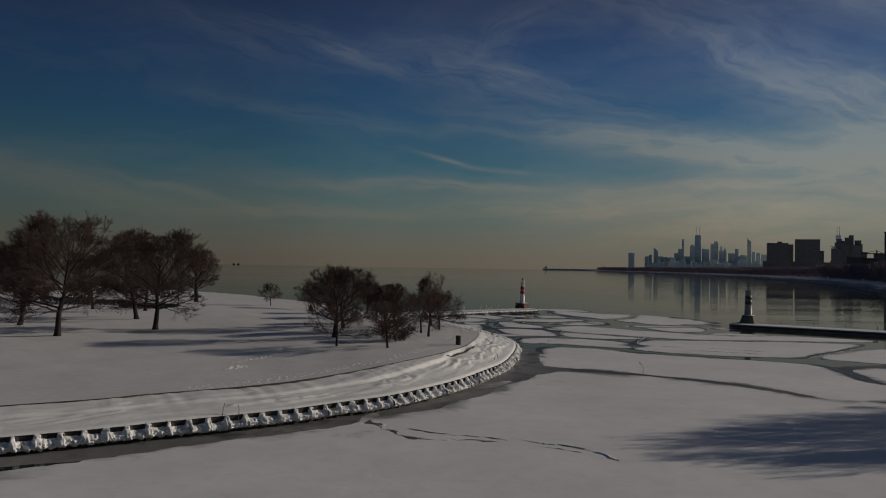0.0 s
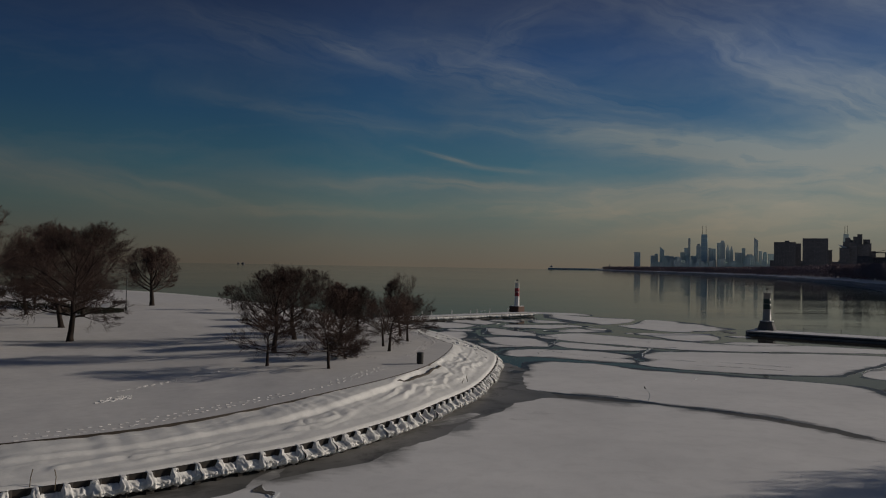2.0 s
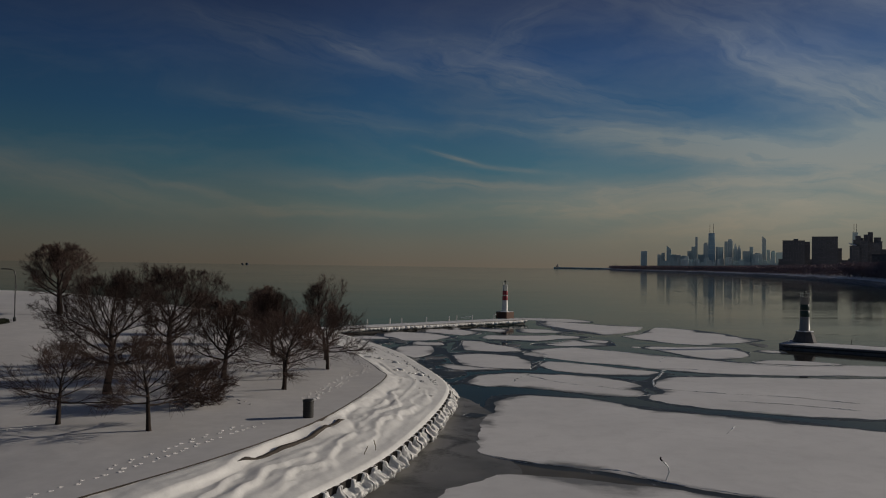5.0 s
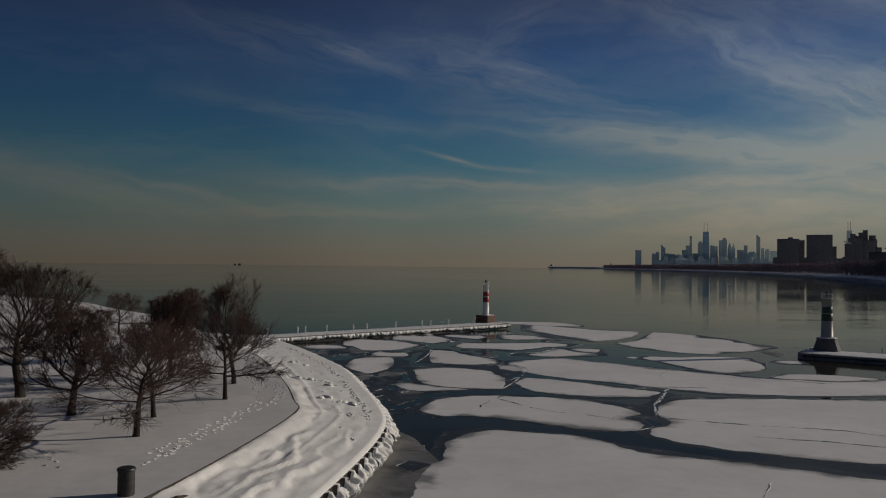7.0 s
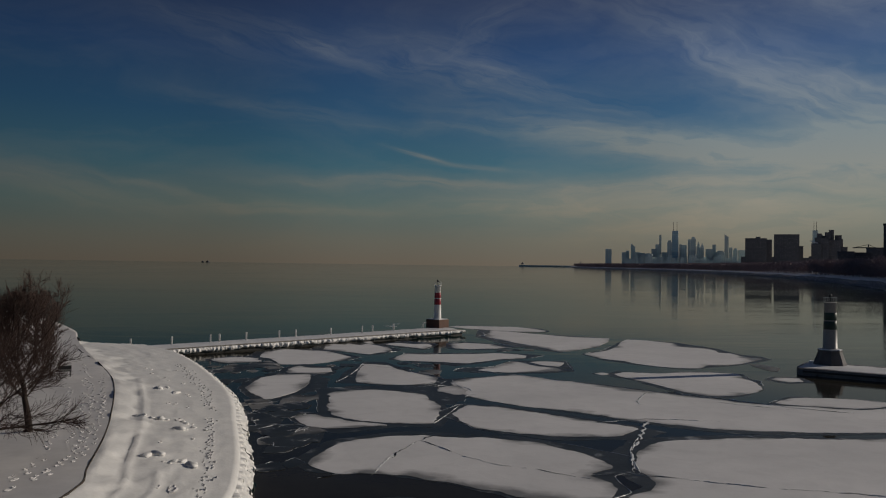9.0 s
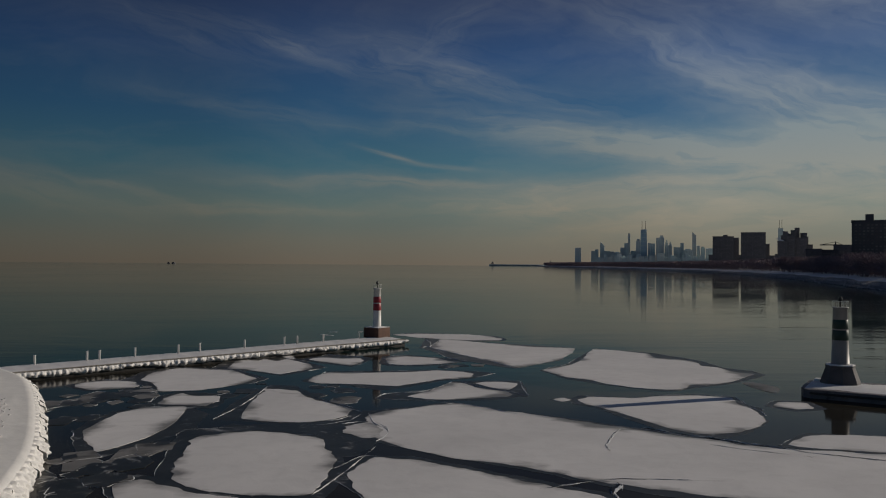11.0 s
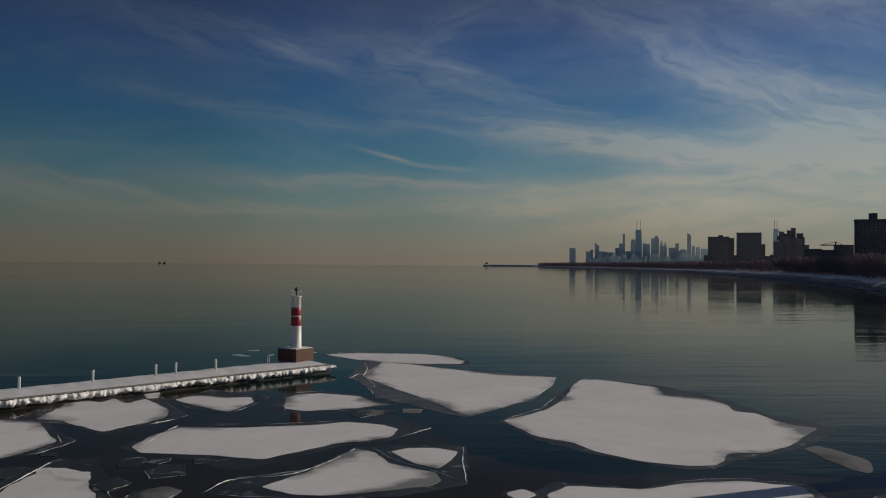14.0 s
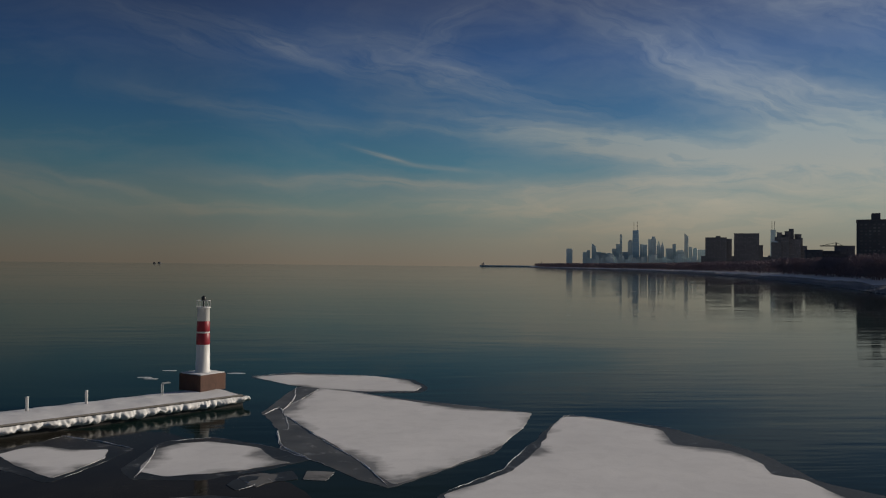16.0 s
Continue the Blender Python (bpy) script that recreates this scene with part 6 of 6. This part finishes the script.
def far_woods():
    """A belt of leafless trees, too many to count, along the far shore."""
    rnd_ = random.Random(77)
    base = []
    for s in range(8):
        coarse = s >= 4
        v_, f_ = [], []
        for a in range(4):      # trunk
            v_ += [(0.25 * math.cos(a * 1.571), 0.25 * math.sin(a * 1.571), -1.0), (0.12 * math.cos(a * 1.571), 0.12 * math.sin(a * 1.571), 7.0)]
        f_ += [(2 * a, 2 * ((a + 1) % 4), 2 * ((a + 1) % 4) + 1, 2 * a + 1) for a in range(4)]
        for _k in range(150 if coarse else 520):     # sprays of twigs, pointing outwards and up
            d = Vector((rnd_.gauss(0, 1), rnd_.gauss(0, 1), rnd_.gauss(0.35, 0.8))).normalized()
            r = rnd_.random() ** 0.5
            c = Vector((d.x * 4.8 * r, d.y * 4.8 * r, 7.2 + d.z * 6.0 * r))
            if c.z < 1.2:
                continue
            ax = (d + Vector((rnd_.gauss(0, 0.5), rnd_.gauss(0, 0.5), 0.5))).normalized() * rnd_.uniform(0.5, 1.3)
            w = ax.orthogonal().normalized() * rnd_.uniform(0.04, 0.14) * (2.4 if coarse else 1.0)
            w.rotate(Matrix.Rotation(rnd_.uniform(0, 6.28), 3, ax.normalized()))
            i = len(v_)
            v_ += [c - ax - w * 0.5, c - ax + w * 0.5, c + w, c + ax, c - w]
            f_.append((i, i + 1, i + 2, i + 3, i + 4))
        base.append((np.array([tuple(p) for p in v_]), f_))
    verts, faces, off = [], [], 0
    for i, s in enumerate(shore_pts):
        if s[1] < 430 or s[1] > 4000:
            continue
        a, b = shore_pts[max(i - 1, 0)], shore_pts[min(i + 1, len(shore_pts) - 1)]
        d = Vector((b[0] - a[0], b[1] - a[1])).normalized()
        out = Vector((d.y, -d.x))
        close = s[1] < 1000
        for _k in range(10 if close else 6):
            o, l_ = rnd_.uniform(27, 105), rnd_.uniform(-4.5, 4.5)
            vs, fs = base[rnd_.randrange(4) + (0 if close else 4)]
            k = rnd_.uniform(1.05, 1.5) * (1 - 0.12 * smooth01(650, 1500, s[1]))
            t = rnd_.uniform(0, 6.28)
            c, q = math.cos(t), math.sin(t)
            w = k * (1.0 + 0.5 * smooth01(700, 1300, s[1]))
            m = np.array([[c * w, q * w, 0], [-q * w, c * w, 0], [0, 0, k]])
            verts.append(vs @ m + np.array([s[0] + out.x * o + d.x * l_, s[1] + out.y * o + d.y * l_, 3.2 + 1.3 * smooth01(600, 1100, s[1])]))
            faces += [tuple(j + off for j in f) for f in fs]
            off += len(vs)
    return mesh_from("far_woods", np.vstack(verts), faces, HAZED_TWIG)


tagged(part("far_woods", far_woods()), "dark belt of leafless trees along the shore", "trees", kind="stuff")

# stones of the far shore
rnd = random.Random(5)
v_, f_ = [], []
ico = bmesh.new()
bmesh.ops.create_icosphere(ico, subdivisions=1, radius=1)
iv, jf = [v.co.copy() for v in ico.verts], [[v.index for v in f.verts] for f in ico.faces]
ico.free()
for i, s in enumerate(shore_pts):
    if not 380 < s[1] < 1500:
        continue
    a, b = shore_pts[i - 1], shore_pts[i + 1]
    d = Vector((b[0] - a[0], b[1] - a[1])).normalized()
    out = Vector((d.y, -d.x))
    for _k in range(60 if s[1] < 800 else 24):
        o, l_ = rnd.uniform(-2, 9), rnd.uniform(-4.5, 4.5)
        r = rnd.uniform(0.5, 1.3)
        c = Vector((s[0] + out.x * o + d.x * l_, s[1] + out.y * o + d.y * l_, 0.1 + max(0, o) * 0.18))
        q = len(v_)
        v_ += [c + Vector((p.x * r * rnd.uniform(0.7, 1.3), p.y * r * rnd.uniform(0.7, 1.3), p.z * r * 0.6)) for p in iv]
        f_ += [tuple(q + j for j in f) for f in jf]
tagged(part("shore_stones", mesh_from("shore_stones", v_, f_, ROCK)), "rough boulders with snow along the far shore", "rocks", kind="stuff")


def windows(ob, w, d, h, z0, cols, floors, mat, face="front", inset=0.25):
    """Rows of windows on one face, sharing a mesh per building."""
    cw, fh = w / cols, (h - z0) / floors
    me = mesh_from("window", *box_data(cw * 0.55, inset * 2, fh * 0.5), mat)
    for i in range(cols):
        for j in range(floors):
            part("window", me, parent=ob, at=pose(-w / 2 + (i + 0.5) * cw, -d / 2, z0 + (j + 0.5) * fh))


def box_data(x, y, z):
    bm = box(x, y, z, 0, 0, -z / 2)
    bm.verts.index_update()
    v_, f_ = [v.co[:] for v in bm.verts], [tuple(v.index for v in f.verts) for f in bm.faces]
    bm.free()
    return v_, f_


def apartment_block(x, y, w, h, d=28.0, label="dark brick apartment block by the shore", wings=(), cols=9, floors=14, penthouse=True, roof_at=0.1, roof_wide=0.22):
    """A mid-rise block facing the water: body, wings, roof boxes and windows."""
    ang = -math.degrees(math.atan2(x, y))
    ob = thing("apartment_building", label, "building", "buildings along the shore", at=pose(x, y, 4, 0, 0, ang))
    part("wall", box(w, d, h, bevel=0.3), FAR_BRICK, ob)
    part("parapet", box(w + 0.8, d + 0.8, 1.2, 0, 0, h - 0.2, 0.2), FAR_BRICK, ob)
    if penthouse:
        part("roof_house", box(w * roof_wide, d * 0.4, 6, w * roof_at, 0, h + 0.9, 0.2), FAR_BRICK, ob)
    for wx, ww, wh in wings:
        part("wing", box(ww, d * 0.8, wh, wx, 1, 0, 0.3), FAR_BRICK, ob)
    windows(ob, w * 0.94, d, h - 2, 5, cols, floors, FAR_WINDOW)
    return ob


apartment_block(1291, 3024, 75, 116, 60, cols=13, floors=22)
apartment_block(1342, 3029, 22, 112, 44, cols=4, floors=22, penthouse=False)
apartment_block(1252, 2694, 77, 118, 60, label="square dark high-rise with a flat roof by the shore", cols=14, floors=26, penthouse=False)
apartment_block(1307, 2716, 22, 81, 40, cols=4, floors=16, penthouse=False)
apartment_block(1184, 2364, 26, 79, 44, cols=6, floors=18, penthouse=False)
apartment_block(1203, 2369, 37, 96, 53, label="stepped dark apartment tower by the shore", cols=7, floors=21)
apartment_block(1236, 2364, 37, 90, 53, cols=7, floors=19, penthouse=False)
apartment_block(1263, 2364, 24, 70, 44, cols=6, floors=14, penthouse=False)
apartment_block(525, 1000, 17, 27, 22, label="low dark apartment house behind the trees", cols=6, floors=6, penthouse=False)
apartment_block(542, 1000, 23, 26, 22, label="low dark apartment house behind the trees", cols=8, floors=6, penthouse=False)
apartment_block(561, 1000, 20, 32, 22, label="low dark apartment house behind the trees", cols=7, floors=7, penthouse=False)
apartment_block(484, 800, 57, 49, 30, label="large dark brick apartment slab with a roof house", cols=16, floors=15, roof_at=-0.24, roof_wide=0.12)

# the uneven lower roofs between the blocks
rnd = random.Random(31)
for i in range(17):
    x = 1310 + i * 34 + rnd.uniform(-8, 8)
    apartment_block(x, 3150, rnd.uniform(26, 50), rnd.uniform(38, 66), 40, label="low dark apartment house behind the trees", cols=5, floors=6, penthouse=rnd.random() < 0.5)
for x, h in ((522, 20), (546, 22), (570, 18), (557, 24), (592, 21), (612, 19)):
    apartment_block(x, 930, rnd.uniform(14, 24), h, 20, label="low dark apartment house behind the trees", cols=5, floors=5, penthouse=False)
for x, y, w, h in ((1192, 2362, 13, 108), (1217, 2362, 15, 112), (1228, 2362, 13, 119), (1248, 2362, 18, 104), (1256, 2362, 11, 93)):
    apartment_block(x, y, w, h, 26, label="stepped roof tower of a dark apartment block", cols=2, floors=12, penthouse=False)


def steam(x, y, z, size, seed):
    """A small drifting puff of white steam from a roof."""
    rnd_ = random.Random(seed)
    bm_ = bmesh.new()
    for i in range(9):
        q = bmesh.ops.create_icosphere(bm_, subdivisions=2, radius=size * rnd_.uniform(0.25, 0.5) * (1 - i * 0.05))
        o = Vector((-i * size * 0.28, rnd_.uniform(-0.3, 0.3), i * size * 0.13 + rnd_.uniform(-0.15, 0.15) * size))
        for v in q["verts"]:
            v.co = v.co * (1 + 0.4 * fbm(v.co.x * 0.4 + i, v.co.y * 0.4, v.co.z * 0.4, 3)) + o
    tagged(part("steam_puff", bm_, SNOW, at=pose(x, y, z, 0, 0, -25), smooth=True), "small white puff of steam over a dark roof", "steam", "steam over the roofs")


for k, (x, y, z, r) in enumerate(((1203, 2369, 108.5, 6.0), (1236, 2364, 101.5, 5.6), (1180, 2350, 84.0, 7.5), (1262, 2690, 100.0, 5.0))):
    steam(x, y, z, r, k)

# tower crane behind the low houses
crane = thing("tower_crane", "dark tower crane over the roofs", "crane", at=pose(581, 1050, 4, 0, 0, -29))
part("mast", box(1.6, 1.6, 38, bevel=0.1), BLACK, crane)
part("jib", box(25, 1.0, 1.2, -5, 0, 33.6, 0.1), BLACK, crane)
part("cab", box(2.2, 2.2, 2.6, 0, -1, 31.5, 0.2), BLACK, crane)
part("tie", rod([(-15, 0, 34.6), (0, 0, 38.2), (7, 0, 34.6)], 0.25, 6), BLACK, crane)


def tower(x, w, h, mat, y=4300.0, crown="flat", taper=1.0, d=None, label="hazy high-rise tower of the city skyline"):
    """One tower of the skyline: shaft with floor bands, and its top."""
    ang = -math.degrees(math.atan2(x, y))
    ob = thing("skyscraper", label, "skyscraper", "city skyline", at=pose(x, y, 3, 0, 0, ang))
    d = d or w
    w = w * math.cos(radians(ang))
    bm = box(w, d, h, bevel=min(1.5, w * 0.04))
    for v in bm.verts:
        f = v.co.z / h
        s = 1 + (taper - 1) * f
        v.co.x *= s
        v.co.y *= s
        if crown == "slant" and f > 0.9:
            v.co.z -= (v.co.x / w + 0.5) * w * 0.9
    part("shaft", bm, mat, ob)
    if crown == "stepped":
        part("upper_block", box(w * 0.66, d * 0.66, h * 0.07, 0, 0, h, 0.5), mat, ob)
    if crown == "pointed":
        part("spire_roof", lathe([(w * 0.62 * taper, h), (w * 0.30, h + w * 0.8), (0.3, h + w * 1.5)], 4, phase=0.5), mat, ob)
    if crown == "masts":
        for sx in (-0.22, 0.22):
            part("mast", rod([(sx * w, 0, h), (sx * w, 0, h + 26), (sx * w, 0, h + 47)], 1.0, 6), BLACK, ob)
    n = max(2, int(h / 22))
    for i in range(1, n):
        z = h * i / n
        s = 1 + (taper - 1) * z / h
        part("floor_band", box(w * s + 0.6, d * s + 0.6, 2.4, 0, 0, z), HAZED_BAND, ob)
    bays = max(2, int(w / 8))
    if taper == 1.0 and crown != "slant":
        for i in range(bays):
            part("window_bay", box(w / bays * 0.42, 0.8, h * 0.94, -w / 2 + (i + 0.5) * w / bays, -d / 2 - 0.2, h * 0.03), HAZED_BAND, ob)
    return ob


for x, w, h, mat, crown, taper in (
        (1046, 33, 101, HAZED_STONE, "flat", 1),
        (1128, 21, 84, HAZED_STONE, "flat", 1),
        (1148, 18, 93, HAZED_GLASS, "flat", 1),
        (1178, 24, 133, HAZED_GLASS, "slant", 1),
        (1204, 28, 85, HAZED_GLASS, "flat", 1),
        (1230, 24, 82, HAZED_STONE, "flat", 1),
        (1259, 34, 75, HAZED_GLASS, "stepped", 1),
        (1287, 21, 104, HAZED_STONE, "flat", 1),
        (1308, 21, 128, HAZED_GLASS, "flat", 1),
        (1324, 12, 180, HAZED_STONE, "flat", 1),
        (1347, 31, 87, HAZED_GLASS, "flat", 1),
        (1374, 25, 141, HAZED_STONE, "stepped", 1),
        (1404, 43, 202, HAZED_BLUE, "masts", 0.74),
        (1434, 15, 130, HAZED_STONE, "flat", 1),
        (1454, 25, 127, HAZED_GLASS, "flat", 1),
        (1480, 15, 158, HAZED_STONE, "flat", 1),
        (1502, 28, 160, HAZED_STONE, "stepped", 1),
        (1530, 22, 120, HAZED_STONE, "pointed", 1),
        (1550, 19, 115, HAZED_STONE, "pointed", 1),
        (1587, 37, 108, HAZED_STONE, "flat", 1),
        (1615, 19, 132, HAZED_GLASS, "flat", 1),
        (1648, 47, 93, HAZED_STONE, "stepped", 1),
        (1682, 22, 191, HAZED_STONE, "slant", 1),
        (1705, 19, 118, HAZED_STONE, "flat", 1),
        (1730, 25, 106, HAZED_GLASS, "stepped", 1),
        (1766, 41, 104, HAZED_STONE, "flat", 1),
        (2164, 32, 216, HAZED_GLASS, "masts", 0.9),
):
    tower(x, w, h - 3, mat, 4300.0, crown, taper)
rnd = random.Random(9)
for i in range(46):      # the lower mass of the city in front of the towers
    x = 1115 + i * 14.2 + rnd.uniform(-4, 4)
    tower(x, rnd.uniform(14, 26), rnd.uniform(42, 74), rnd.choice((HAZED_STONE, HAZED_GLASS, HAZED_GLASS)), 4230.0 + rnd.uniform(-20, 10), "flat", 1.0, 20, "low hazy block at the foot of the city skyline")

# ---- breakwater far out, with a small light, and two water intake cribs on the horizon
jetty = thing("breakwater", "long low breakwater far out in the lake", "breakwater", at=pose(815, 4500, 0))
# the rubble shares a skyline colour that has haze painted in
part("rubble", box(440, 12, 10, 0, 0, -1, 2.0), HAZED_BAND, jetty)
part("light_tower", lathe([(11, 12), (10, 17), (4, 18), (3, 22), (0.5, 25)], 12, -200), DARK_CONCRETE, jetty)
part("beacon", lathe([(3, 12), (2.4, 30), (0.4, 34)], 10, 125), DARK_CONCRETE, jetty)
for x, w, h in ((-1065, 11, 8.5), (-1040, 16, 9.5)):
    crib = thing("intake_crib", "round water intake station on the far horizon", "station", "intake stations on the horizon", at=pose(x, 4200, 0))
    part("base", lathe([(w * 0.55, -1), (w * 0.55, 6), (w * 0.42, 6.4)], 16), FAR_BRICK, crib)
    part("house", lathe([(w * 0.30, 6), (w * 0.30, h - 1.2), (w * 0.1, h)], 8), FAR_BRICK, crib)
